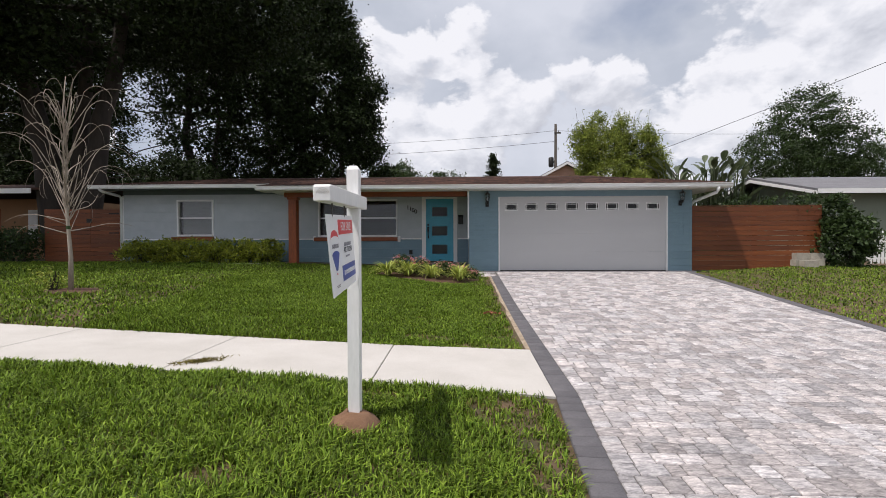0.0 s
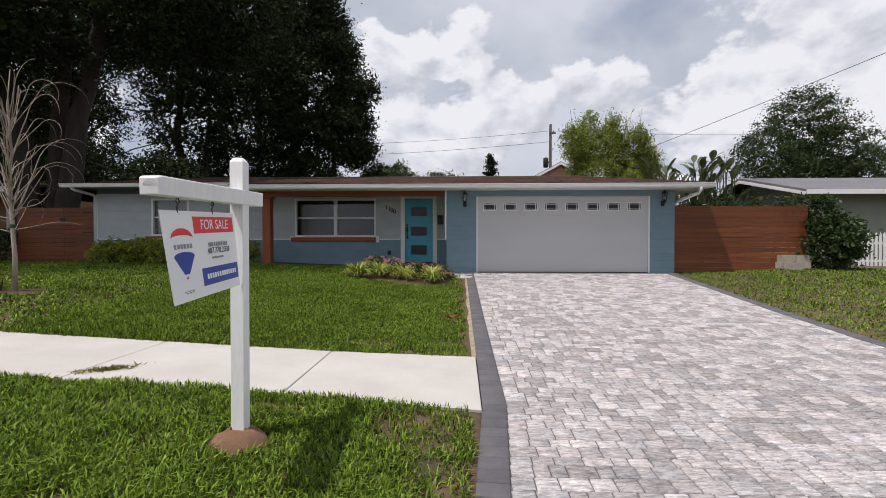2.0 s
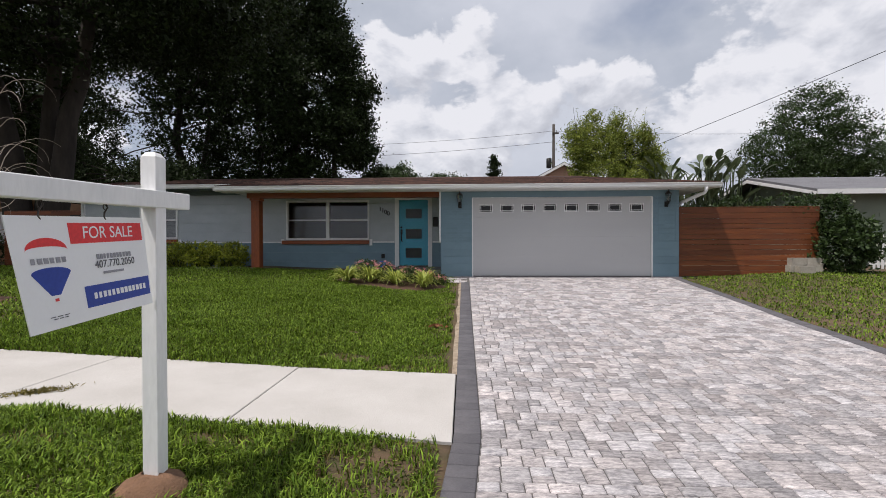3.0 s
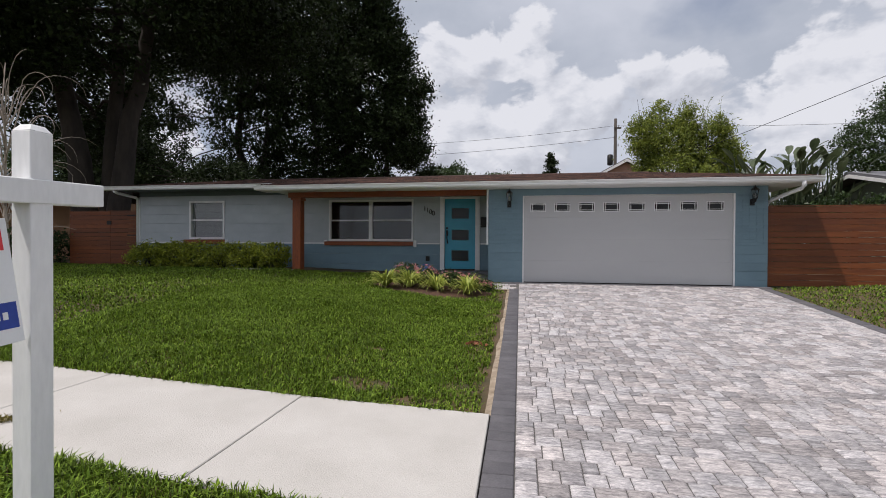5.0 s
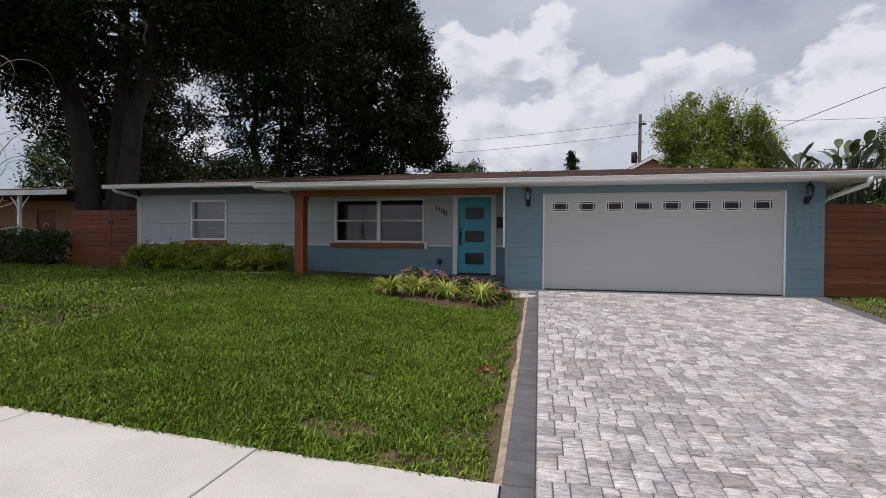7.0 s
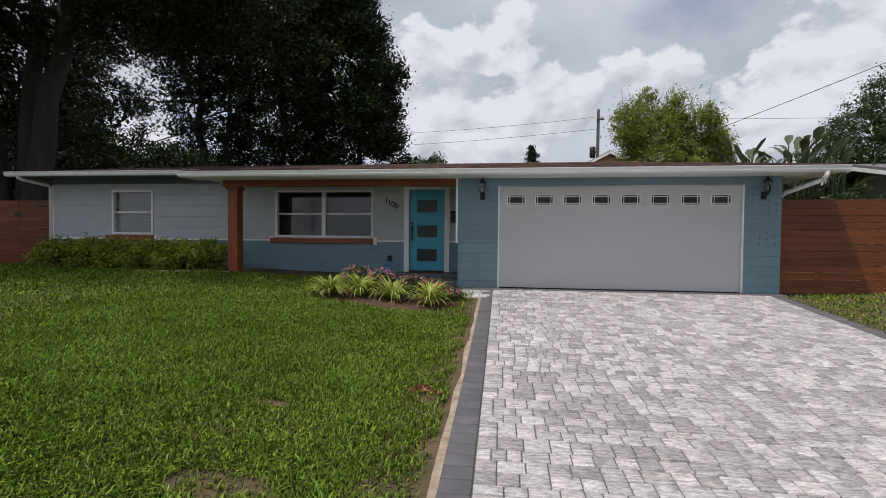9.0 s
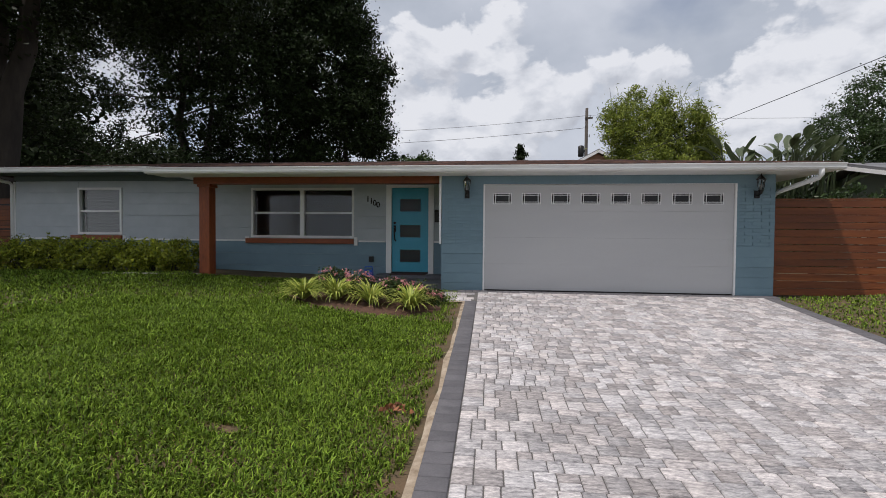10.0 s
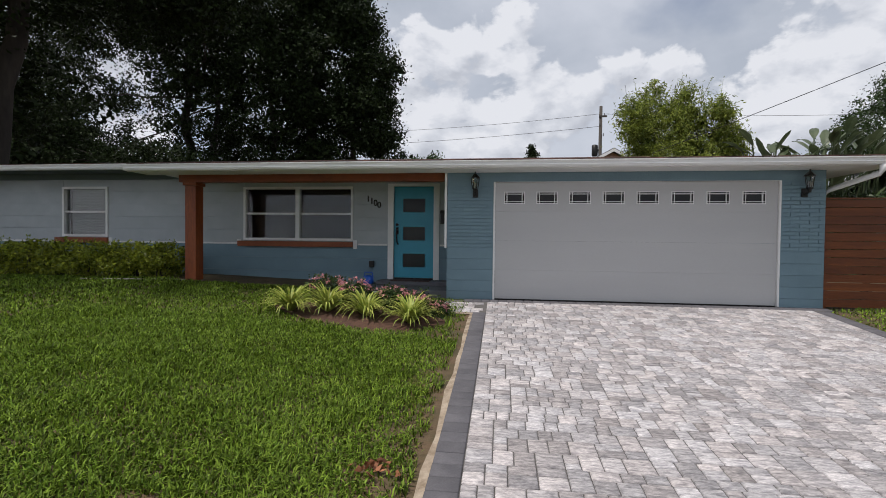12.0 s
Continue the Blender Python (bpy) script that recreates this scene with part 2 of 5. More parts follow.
M = {
    "white_paint": surf("white_paint", (0.8, 0.8, 0.79), (0.74, 0.74, 0.73), 3, 0.5, 0.1, 90, grain=0.03),
    "post_paint": surf("post_paint", (0.78, 0.78, 0.77), (0.7, 0.71, 0.71), 5, 0.45, 0.15, 50, stretch=(1, 1, 0.25), grain=0.04),
    "wall_white": surf("wall_white", (0.44, 0.475, 0.495), (0.385, 0.42, 0.44), 2.2, 0.65, 0.3, 120, pick="object", spread=0.02),
    "wall_blue": surf("wall_blue", (0.175, 0.27, 0.32), (0.15, 0.235, 0.285), 2.0, 0.65, 0.4, 110, pick="object", spread=0.035),
    # the house's blue, darkened to hold the deep shade under the eave
    "eave_shade_blue": surf("eave_shade_blue", (0.1, 0.135, 0.135), (0.085, 0.115, 0.115), 2.0, 0.65, 0.2, 110),
    "dark_pane": surf("dark_pane", (0.012, 0.012, 0.013), (0.02, 0.019, 0.018), 8, 0.15, 0, 60, spec=0.3),
    "door_white": surf("door_white", (0.5, 0.5, 0.5), (0.46, 0.46, 0.465), 1.2, 0.45, 0.2, 140, stretch=(0.2, 1, 1), grain=0.03),
    "turquoise": surf("turquoise", (0.055, 0.36, 0.5), (0.045, 0.32, 0.45), 2.5, 0.4, 0.1, 90),
    "wood_orange": surf("wood_orange", (0.28, 0.066, 0.012), (0.2, 0.043, 0.009), 5, 0.5, 0.3, 40, stretch=(0.25, 1, 1), stain=0.1),
    "post_orange": surf("post_orange", (0.28, 0.066, 0.012), (0.2, 0.043, 0.009), 5, 0.5, 0.3, 40, stretch=(1, 1, 0.2), stain=0.1),
    "fence_wood": surf("fence_wood", (0.21, 0.058, 0.011), (0.125, 0.031, 0.007), 5, 0.6, 0.5, 45, pick="object", spread=0.16, stretch=(0.16, 1, 1.6), stain=0.14),
    "black_metal": surf("black_metal", (0.015, 0.015, 0.016), (0.03, 0.028, 0.025), 20, 0.4, 0.2, 90, metal=0.6),
    "chain_metal": surf("chain_metal", (0.12, 0.11, 0.1), (0.05, 0.04, 0.035), 40, 0.45, 0.2, 120, metal=0.9),
    "shingle": surf("shingle", (0.078, 0.036, 0.025), (0.028, 0.015, 0.012), 9, 0.9, 0.6, 120, pick="island", spread=0.75),
    "concrete": surf("concrete", (0.52, 0.5, 0.47), (0.45, 0.43, 0.4), 1.6, 0.85, 0.5, 110, stain=0.03, spec=0.2, grain=0.06),
    "porch_floor": surf("porch_floor", (0.13, 0.13, 0.145), (0.09, 0.09, 0.1), 3, 0.6, 0.3, 80),
    "paver": surf("paver", (0.59, 0.557, 0.548), (0.24, 0.228, 0.235), 24, 0.85, 0.9, 90, pick="object", spread=0.3, stretch=(0.55, 1.9, 1), stain=0.12, spec=0.2, grain=0.16, tint=0.018),
    "paver_field": surf("paver_field", (0.59, 0.557, 0.548), (0.24, 0.228, 0.235), 24, 0.85, 0.9, 90, pick="island", spread=0.3, stretch=(0.55, 1.9, 1), stain=0.12, spec=0.2, grain=0.16, tint=0.018),
    "border": surf("border", (0.125, 0.12, 0.128), (0.095, 0.092, 0.1), 6, 0.85, 0.5, 90, pick="object", spread=0.1, spec=0.25),
    "joint_sand": surf("joint_sand", (0.13, 0.122, 0.115), (0.085, 0.08, 0.075), 12, 0.95, 0.4, 150),
    "sand": surf("sand", (0.4, 0.33, 0.25), (0.2, 0.15, 0.1), 10, 0.95, 0.6, 160),
    "soil": surf("soil", (0.21, 0.115, 0.065), (0.13, 0.072, 0.04), 9, 0.95, 0.8, 90),
    "mulch": surf("mulch", (0.1, 0.047, 0.027), (0.045, 0.022, 0.014), 12, 0.95, 0.5, 90, pick="island", spread=0.4),
    "ground": surf("ground", (0.05, 0.046, 0.018), (0.12, 0.075, 0.042), 3.5, 0.95, 0.8, 60),
    "asphalt": surf("asphalt", (0.055, 0.055, 0.057), (0.04, 0.04, 0.042), 3, 0.9, 0.6, 120),
    "grass": surf("grass", (0.195, 0.275, 0.03), (0.062, 0.12, 0.013), 1.3, 0.55, 0, 30, pick="island", spread=0.8, through_light=0.22, spec=0.14),
    "dry_grass": surf("dry_grass", (0.2, 0.16, 0.05), (0.13, 0.12, 0.035), 1.5, 0.7, 0, 30, pick="island", spread=0.4, through_light=0.25, spec=0.15),
    # near-black green: the crowns' backlit shade is put into the leaf colour
    "leaf_backlit": surf("leaf_backlit", (0.026, 0.041, 0.012), (0.01, 0.018, 0.0055), 0.5, 0.6, 0, 20, pick="island", spread=0.6, through_light=0.1, spec=0.12),
    "leaf_mid": surf("leaf_mid", (0.05, 0.085, 0.022), (0.024, 0.045, 0.013), 0.8, 0.5, 0, 20, pick="island", spread=0.45, through_light=0.25, spec=0.35),
    "leaf_light": surf("leaf_light", (0.33, 0.37, 0.06), (0.08, 0.13, 0.022), 1.1, 0.5, 0, 20, pick="island", spread=0.55, through_light=0.3, spec=0.3),
    "leaf_hedge": surf("leaf_hedge", (0.4, 0.42, 0.04), (0.075, 0.125, 0.016), 3.2, 0.45, 0, 30, pick="island", spread=0.55, through_light=0.3, spec=0.3),
    "leaf_spider": surf("leaf_spider", (0.5, 0.5, 0.12), (0.2, 0.3, 0.05), 9, 0.45, 0, 40, pick="island", spread=0.3, through_light=0.3, spec=0.3),
    "leaf_banana": surf("leaf_banana", (0.13, 0.16, 0.08), (0.05, 0.075, 0.034), 2, 0.35, 0, 30, pick="island", spread=0.35, through_light=0.25, spec=0.5),
    "dead_leaf": surf("dead_leaf", (0.3, 0.12, 0.05), (0.16, 0.06, 0.028), 8, 0.8, 0, 40, pick="island", spread=0.4),
    "petal": surf("petal", (0.72, 0.34, 0.38), (0.56, 0.22, 0.22), 8, 0.6, 0, 40, pick="island", spread=0.4, through_light=0.2),
    "bark": surf("bark", (0.048, 0.039, 0.031), (0.022, 0.018, 0.015), 3, 0.95, 1.0, 14, stretch=(1, 1, 0.3)),
    "bark_pale": surf("bark_pale", (0.36, 0.31, 0.26), (0.22, 0.18, 0.14), 9, 0.85, 0.5, 50, stretch=(1, 1, 0.4)),
    "sign_white": surf("sign_white", (0.82, 0.83, 0.84), (0.79, 0.8, 0.81), 2, 0.35, 0, 60, grain=0.01),
    "sign_red": surf("sign_red", (0.72, 0.045, 0.05), (0.66, 0.04, 0.045), 2, 0.35, 0, 60),
    "sign_blue": surf("sign_blue", (0.025, 0.06, 0.33), (0.02, 0.05, 0.29), 2, 0.35, 0, 60),
    "sign_grey": surf("sign_grey", (0.3, 0.3, 0.33), None, 3, 0.5, 0, 60),
    "sign_ink": surf("sign_ink", (0.09, 0.09, 0.11), None, 3, 0.5, 0, 60),
    "blind": surf("blind", (0.5, 0.51, 0.52), (0.45, 0.46, 0.47), 3, 0.55, 0, 60),
    # dark grey that holds the dimness of the unlit rooms
    "room_shade": surf("room_shade", (0.11, 0.105, 0.1), (0.085, 0.08, 0.077), 2, 0.9, 0, 30),
    "neigh_green": surf("neigh_green", (0.28, 0.32, 0.26), (0.24, 0.28, 0.23), 1.5, 0.7, 0.2, 80),
    "neigh_roof": surf("neigh_roof", (0.16, 0.16, 0.17), (0.12, 0.12, 0.13), 2, 0.8, 0.3, 60),
    "neigh_tan": surf("neigh_tan", (0.36, 0.2, 0.1), (0.29, 0.16, 0.08), 1.5, 0.7, 0.2, 80),
    "far_pink": surf("far_pink", (0.5, 0.3, 0.22), (0.42, 0.25, 0.18), 2, 0.7, 0.2, 60),
    "cinder": surf("cinder", (0.4, 0.37, 0.315), (0.31, 0.285, 0.24), 8, 0.9, 0.7, 110, pick="object", spread=0.1),
    "pole_wood": surf("pole_wood", (0.08, 0.068, 0.058), (0.05, 0.043, 0.037), 4, 0.9, 0.5, 40, stretch=(1, 1, 0.15)),
    "wire": surf("wire", (0.03, 0.03, 0.032), None, 5, 0.6),
    "blue_plastic": surf("blue_plastic", (0.02, 0.12, 0.6), None, 5, 0.35),
    "mat_dark": surf("mat_dark", (0.05, 0.035, 0.03), (0.09, 0.03, 0.025), 12, 0.95, 0.6, 160),
}
M["pane"] = glass("pane", (0.86, 0.88, 0.88))
M["pane_frosted"] = glass("pane_frosted", (0.25, 0.27, 0.26), 0.3)


# ---- building helpers ----
def cube(x0, x1, y0, y1, z0, z1, b=0.0, bm=None):
    bm = bm or bmesh.new()
    vs = [bm.verts.new((x, y, z)) for x in (x0, x1) for y in (y0, y1) for z in (z0, z1)]
    fs = [bm.faces.new([vs[i] for i in f]) for f in
          ((0, 1, 3, 2), (4, 6, 7, 5), (0, 4, 5, 1), (2, 3, 7, 6), (0, 2, 6, 4), (1, 5, 7, 3))]
    if b:
        es = list({e for f in fs for e in f.edges})
        bmesh.ops.bevel(bm, geom=es, offset=b, segments=2, profile=0.6, affect="EDGES")
    return bm


def prism(pts, x0, x1, axis="x", bm=None):
    """A closed outline of (a, b) pairs drawn out along an axis."""
    bm = bm or bmesh.new()
    put = {"x": lambda a, b, c: (c, a, b), "y": lambda a, b, c: (a, c, b), "z": lambda a, b, c: (a, b, c)}[axis]
    lo = [bm.verts.new(put(a, b, x0)) for a, b in pts]
    hi = [bm.verts.new(put(a, b, x1)) for a, b in pts]
    n = len(pts)
    bm.faces.new(lo[::-1])
    bm.faces.new(hi)
    for i in range(n):
        bm.faces.new((lo[i], lo[(i + 1) % n], hi[(i + 1) % n], hi[i]))
    bmesh.ops.recalc_face_normals(bm, faces=bm.faces)
    return bm


def tube(pts, radii, n=8, bm=None):
    bm = bm or bmesh.new()
    pts = [Vector(p) for p in pts]
    rings = []
    for i, p in enumerate(pts):
        d = (pts[min(i + 1, len(pts) - 1)] - pts[max(i - 1, 0)]).normalized()
        u = d.cross(Vector((0.31, 0.17, 0.93)) if abs(d.z) < 0.9 else Vector((1, 0.2, 0))).normalized()
        v = d.cross(u)
        r = radii[i] if not isinstance(radii, (int, float)) else radii
        rings.append([bm.verts.new(p + r * (math.cos(a) * u + math.sin(a) * v)) for a in (2 * math.pi * k / n for k in range(n))])
    for a, b in zip(rings, rings[1:]):
        for k in range(n):
            bm.faces.new((a[k], a[(k + 1) % n], b[(k + 1) % n], b[k]))
    bm.faces.new(rings[0][::-1])
    bm.faces.new(rings[-1])
    bmesh.ops.recalc_face_normals(bm, faces=bm.faces)
    return bm


def mesh_of(name, bm, material, smooth=False):
    me = bpy.data.meshes.new(name)
    bm.to_mesh(me)
    bm.free()
    me.materials.append(material)
    if smooth:
        me.polygons.foreach_set("use_smooth", [True] * len(me.polygons))
    return me


def hang(ob, parent):
    ob.parent = parent
    if parent.type == "EMPTY":
        ob.matrix_parent_inverse = parent.matrix_basis.inverted()
    return ob


def part(name, bm, material, parent, label="", smooth=False):
    ob = hang(new(name, mesh_of(name, bm, material, smooth)), parent)
    return tagged(ob, label)


def piece(name, me, parent, m):
    ob = hang(new(name, me), parent)
    ob.matrix_basis = m
    return ob


def thing(name, at, label, category, group="", kind=""):
    ob = new(name)
    ob.empty_display_size = 0.2
    ob.matrix_basis = Matrix.Translation(at)
    return tagged(ob, label, category, group, kind)


def solid(name, bm, material, label, category, group="", kind="", smooth=False):
    return tagged(new(name, mesh_of(name, bm, material, smooth)), label, category, group, kind)


def arrays(name, verts, faces, material):
    """A mesh from arrays of corners and equal-sided faces."""
    me = bpy.data.meshes.new(name)
    k = faces.shape[1]
    me.vertices.add(len(verts))
    me.vertices.foreach_set("co", verts.astype(np.float32).ravel())
    me.loops.add(faces.size)
    me.loops.foreach_set("vertex_index", faces.astype(np.int32).ravel())
    me.polygons.add(len(faces))
    me.polygons.foreach_set("loop_start", np.arange(0, faces.size, k, dtype=np.int32))
    me.update(calc_edges=True)
    me.materials.append(material)
    return me


# ---- the lie of the land ----
def drive_z(y):
    return float(np.interp(-y, [0, 5, 9, 14, 30], [0, -0.36, -0.56, -0.75, -0.9]))


def walk_z(x, y=-8.6):
    far = -0.44 + 0.05 * min(max(-x - 2.0, 0), 6)
    u = min(max((-x - 0.3) / 1.7, 0), 1)
    return (drive_z(y) + 0.005) * (1 - u) + far * u


def lawn_z(x, y):
    d = drive_z(y)
    if x > 2:
        return d - 0.03 + 0.05 * min(max(x - 5.6, 0), 3) * min(max((y + 9) / 6, 0), 1)
    u = min(max((-x - 0.42) / 3.2, 0), 1)
    u = u * u * (3 - 2 * u)
    if y > -7.8:
        front, back = walk_z(x, -7.8), 0.02 + 0.2 * min(max((-x - 0.4) / 6, 0), 1)
        t = min((y + 7.8) / 7.3, 1) ** 0.7
        z = front + (back - front) * t
    else:
        return walk_z(x, y) - 0.02 - 0.02 * max(-9.33 - y, 0) + 0.012 * noise.noise(Vector((x * 0.9, y * 0.9, 0)))
    z = (d - 0.02) * (1 - u) + z * u
    return z + 0.012 * noise.noise(Vector((x * 0.9, y * 0.9, 0)))


def ground_z(x, y):
    if -0.29 < x < 5.0 and -30 < y < 0.3:
        return drive_z(y) - 0.14
    if -9.31 < y < -7.81 and x < 0:
        return walk_z(x, y) - 0.12
    if y < -16.2:
        return drive_z(-16.2) - 0.15
    return lawn_z(max(min(x, 30), -30), min(y, 6))


xs = sorted({-500, -150, -60, -35, -0.43, -0.36, -0.3, -0.28, 4.99, 5.01, 12, 20, 35, 60, 150, 500} |
            {round(-24 + 0.5 * i, 2) for i in range(47)} | {5.5 + 0.5 * i for i in range(12)})
ys = sorted({-500, -150, -60, -30, -16.3, -16.1, -14, -12.5, -11.5, -10.5, -9.8, -9.5, -9.32, -9.3, -7.82, -7.8, 0.29, 0.31, 3, 6, 12, 25, 60, 150, 500} |
            {round(-7.6 + 0.4 * i, 2) for i in range(19)})
bm = bmesh.new()
grid = [[bm.verts.new((x, y, ground_z(x, y))) for y in ys] for x in xs]
for i in range(len(xs) - 1):
    for j in range(len(ys) - 1):
        bm.faces.new((grid[i][j], grid[i + 1][j], grid[i + 1][j + 1], grid[i][j + 1]))
solid("ground", bm, M["ground"], "bare earth and thatch under the grass", "ground", kind="structure", smooth=True)
solid("road", cube(-80, 80, -24, -16.4, -1.1, -0.9), M["asphalt"], "grey asphalt street in front of the lot", "road", kind="structure")

# ---- the house ----
GX0, GX1, LX0, WY = -0.86, 5.58, -12.4, 1.54   # garage wall ends, left end, plane of the recessed wall
SOF = 2.37


def wall_with_holes(x0, x1, z0, z1, y0, y1, holes, bm=None):
    """A wall of thickness y0 to y1 with rectangular openings (x0, x1, z0, z1)."""
    bm = bm or bmesh.new()
    xe = sorted({x0, x1, *[h[0] for h in holes], *[h[1] for h in holes]})
    for a, b in zip(xe, xe[1:]):
        mid = (a + b) / 2
        cuts = sorted((h[2], h[3]) for h in holes if h[0] < mid < h[1])
        z = z0
        for lo, hi in cuts:
            if lo > z:
                cube(a, b, y0, y1, z, lo, bm=bm)
            z = hi
        if z < z1:
            cube(a, b, y0, y1, z, z1, bm=bm)
    return bm


# garage front: two piers and a lintel round the door
wall_garage = solid("wall_garage", wall_with_holes(GX0, GX1, -0.12, SOF, 0.012, 0.2, [(0.0, 4.88, -0.12, 2.168)]),
                    M["wall_blue"], "light blue painted brick and block garage front wall", "wall", kind="structure")
solid("wall_garage_side", cube(GX0, GX0 + 0.2, 0.2, WY, -0.1, SOF), M["wall_white"], "white return wall between porch and garage", "wall", kind="structure")
solid("wall_east", cube(GX1 - 0.2, GX1, 0.2, 10, -0.1, SOF), M["wall_blue"], "light blue side wall of the garage", "wall", kind="structure")
W1, W2, D1 = (-10.56, -9.32, 1.08, 2.29), (-5.81, -3.18, 1.04, 2.27), (-2.27, -1.31, 0.22, 2.3)
holes_entry = [W2, (D1[0], D1[1], -0.1, D1[3])]
wall_front = solid("wall_front", wall_with_holes(LX0, GX0, -0.1, 2.46, WY + 0.02, WY + 0.2, [W1] + holes_entry),
                   M["wall_white"], "white front wall of the house behind the boards", "wall", kind="structure")
solid("wall_west", cube(LX0, LX0 + 0.2, WY + 0.2, 10, -0.1, 2.5), M["wall_white"], "white side wall of the house", "wall", kind="structure")
solid("wall_back", cube(LX0, GX1, 10, 10.2, -0.1, 2.5), M["wall_white"], "white back wall of the house", "wall", kind="structure")
solid("floor", cube(LX0 + 0.2, GX1 - 0.2, WY + 0.2, 10, 0.0, 0.2), M["room_shade"], "dark grey floor inside the house, room shade in its colour", "floor", kind="structure")
solid("ceiling", cube(LX0 + 0.2, GX1 - 0.2, WY + 0.2, 10, SOF + 0.02, SOF + 0.08), M["white_paint"], "white ceiling over the rooms", "ceiling", kind="structure")
solid("porch_ceiling", cube(-6.9, GX0 - 0.002, 0.41, WY - 0.001, SOF + 0.02, SOF + 0.06), M["white_paint"], "white ceiling over the porch", "ceiling", kind="structure")
solid("garage_ceiling", cube(GX0 + 0.2, GX1 - 0.2, 0.2, WY + 0.19, SOF + 0.02, SOF + 0.08), M["white_paint"], "white ceiling over the garage", "ceiling", kind="structure")
# added wall close behind the glass, so the panes look evenly dim
solid("wall_inner", cube(LX0 + 0.2, GX1 - 0.2, 2.7, 2.8, 0.2, SOF), M["room_shade"], "dark grey wall added close behind the windows, room shade in its colour", "wall", kind="structure")

# boards of the white upper wall, blue blocks below
LINE = 0.965


def courses(name, material, parent, x0, x1, z0, z1, h, holes, y, step=None, gap=0.008, d=0.02):
    """Rows of boards or blocks on a wall's face, cut round its openings."""
    z, row = z0, 0
    while z < z1 - 0.02:
        top = min(z + h, z1)
        cut = sorted({x0, x1, *[v for q in holes if q[2] < top - 0.02 and q[3] > z + 0.02 for v in q[:2]]})
        for a, b in zip(cut, cut[1:]):
            if any(q[0] - 0.01 < (a + b) / 2 < q[1] + 0.01 and q[2] < top - 0.02 and q[3] > z + 0.02 for q in holes):
                continue
            ends = [a]
            if step:
                q = x0 + step * ((row % 2) * 0.5 + math.floor((a - x0) / step))
                while q < b:
                    if q > a + 0.05 and q < b - 0.05:
                        ends.append(q)
                    q += step
            ends.append(b)
            for p, q in zip(ends, ends[1:]):
                w = q - p - gap
                me = mesh_of(name, cube(-w / 2, w / 2, -d, 0, gap / 2, top - z - gap / 2, 0.004 if w > 0.3 else 0.003), material)
                piece(name, me, parent, pose((p + q) / 2, y + random.uniform(-0.0015, 0.0015), z))
        z, row = top, row + 1


courses("siding_board", M["wall_white"], wall_front, LX0, GX0, LINE + 0.02, 2.44, 0.295, [W1, W2, D1], WY + 0.02, gap=0.006)
courses("wall_block", M["wall_blue"], wall_front, LX0, GX0, 0.05, LINE - 0.02, 0.3, [D1], WY + 0.02, gap=0.003)
courses("brick", M["wall_blue"], wall_garage, GX0, 0.0, LINE, 2.168, 0.066, [], 0.012, step=0.3, gap=0.009, d=0.0115)
courses("brick", M["wall_blue"], wall_garage, 4.88, GX1, LINE, 2.168, 0.066, [], 0.012, step=0.3, gap=0.009, d=0.0115)
courses("wall_block", M["wall_blue"], wall_garage, GX0, 0.0, -0.05, LINE, 0.2, [], 0.012, gap=0.005, d=0.0105)
courses("wall_block", M["wall_blue"], wall_garage, 4.88, GX1, -0.05, LINE, 0.2, [], 0.012, gap=0.005, d=0.0105)
solid("trim_line", wall_with_holes(LX0 - 0.01, GX0, LINE - 0.02, LINE + 0.02, WY - 0.012, WY + 0.02, [(-10.75, -9.22, 0, 2), (-5.98, -3.05, 0, 2), (D1[0] - 0.12, D1[1] + 0.12, 0, 2)]),
      M["white_paint"], "thin white band between white boards and blue base", "trim", kind="structure")
solid("corner_trim_1", cube(GX0 - 0.045, GX0 - 0.003, -0.035, 0.08, LINE - 0.02, SOF, 0.004), M["white_paint"], "white corner board where porch meets garage", "trim", kind="structure")
solid("corner_trim_2", cube(LX0 - 0.03, LX0 + 0.02, WY - 0.02, WY + 0.06, 0.15, 2.44, 0.004), M["white_paint"], "white corner board at the end of the front wall", "trim", kind="structure")
solid("frieze", cube(LX0, -6.4, WY - 0.02, WY + 0.18, 2.463, 2.66), M["eave_shade_blue"], "blue-green frieze board with the eave's shade in its colour", "trim", kind="structure")

# roof: front slope in two depths of eave, hipped ends, ridge along the house
EY, EZ, RY, RZ = -0.56, 2.475, 5.2, 3.48
SL = (RZ - EZ) / (RY - EY)
EXR, EXL, SPLIT, EYL = 6.36, -12.9, -6.95, 0.75


def roof_z(y):
    return EZ + SL * (y - EY)


def roof_slab(pts, th=0.07):
    bm = bmesh.new()
    lo = [bm.verts.new((x, y, z - th)) for x, y, z in pts]
    hi = [bm.verts.new(p) for p in pts]
    n = len(pts)
    bm.faces.new(hi)
    bm.faces.new(lo[::-1])
    for i in range(n):
        bm.faces.new((lo[i], lo[(i + 1) % n], hi[(i + 1) % n], hi[i]))
    bmesh.ops.recalc_face_normals(bm, faces=bm.faces)
    return bm


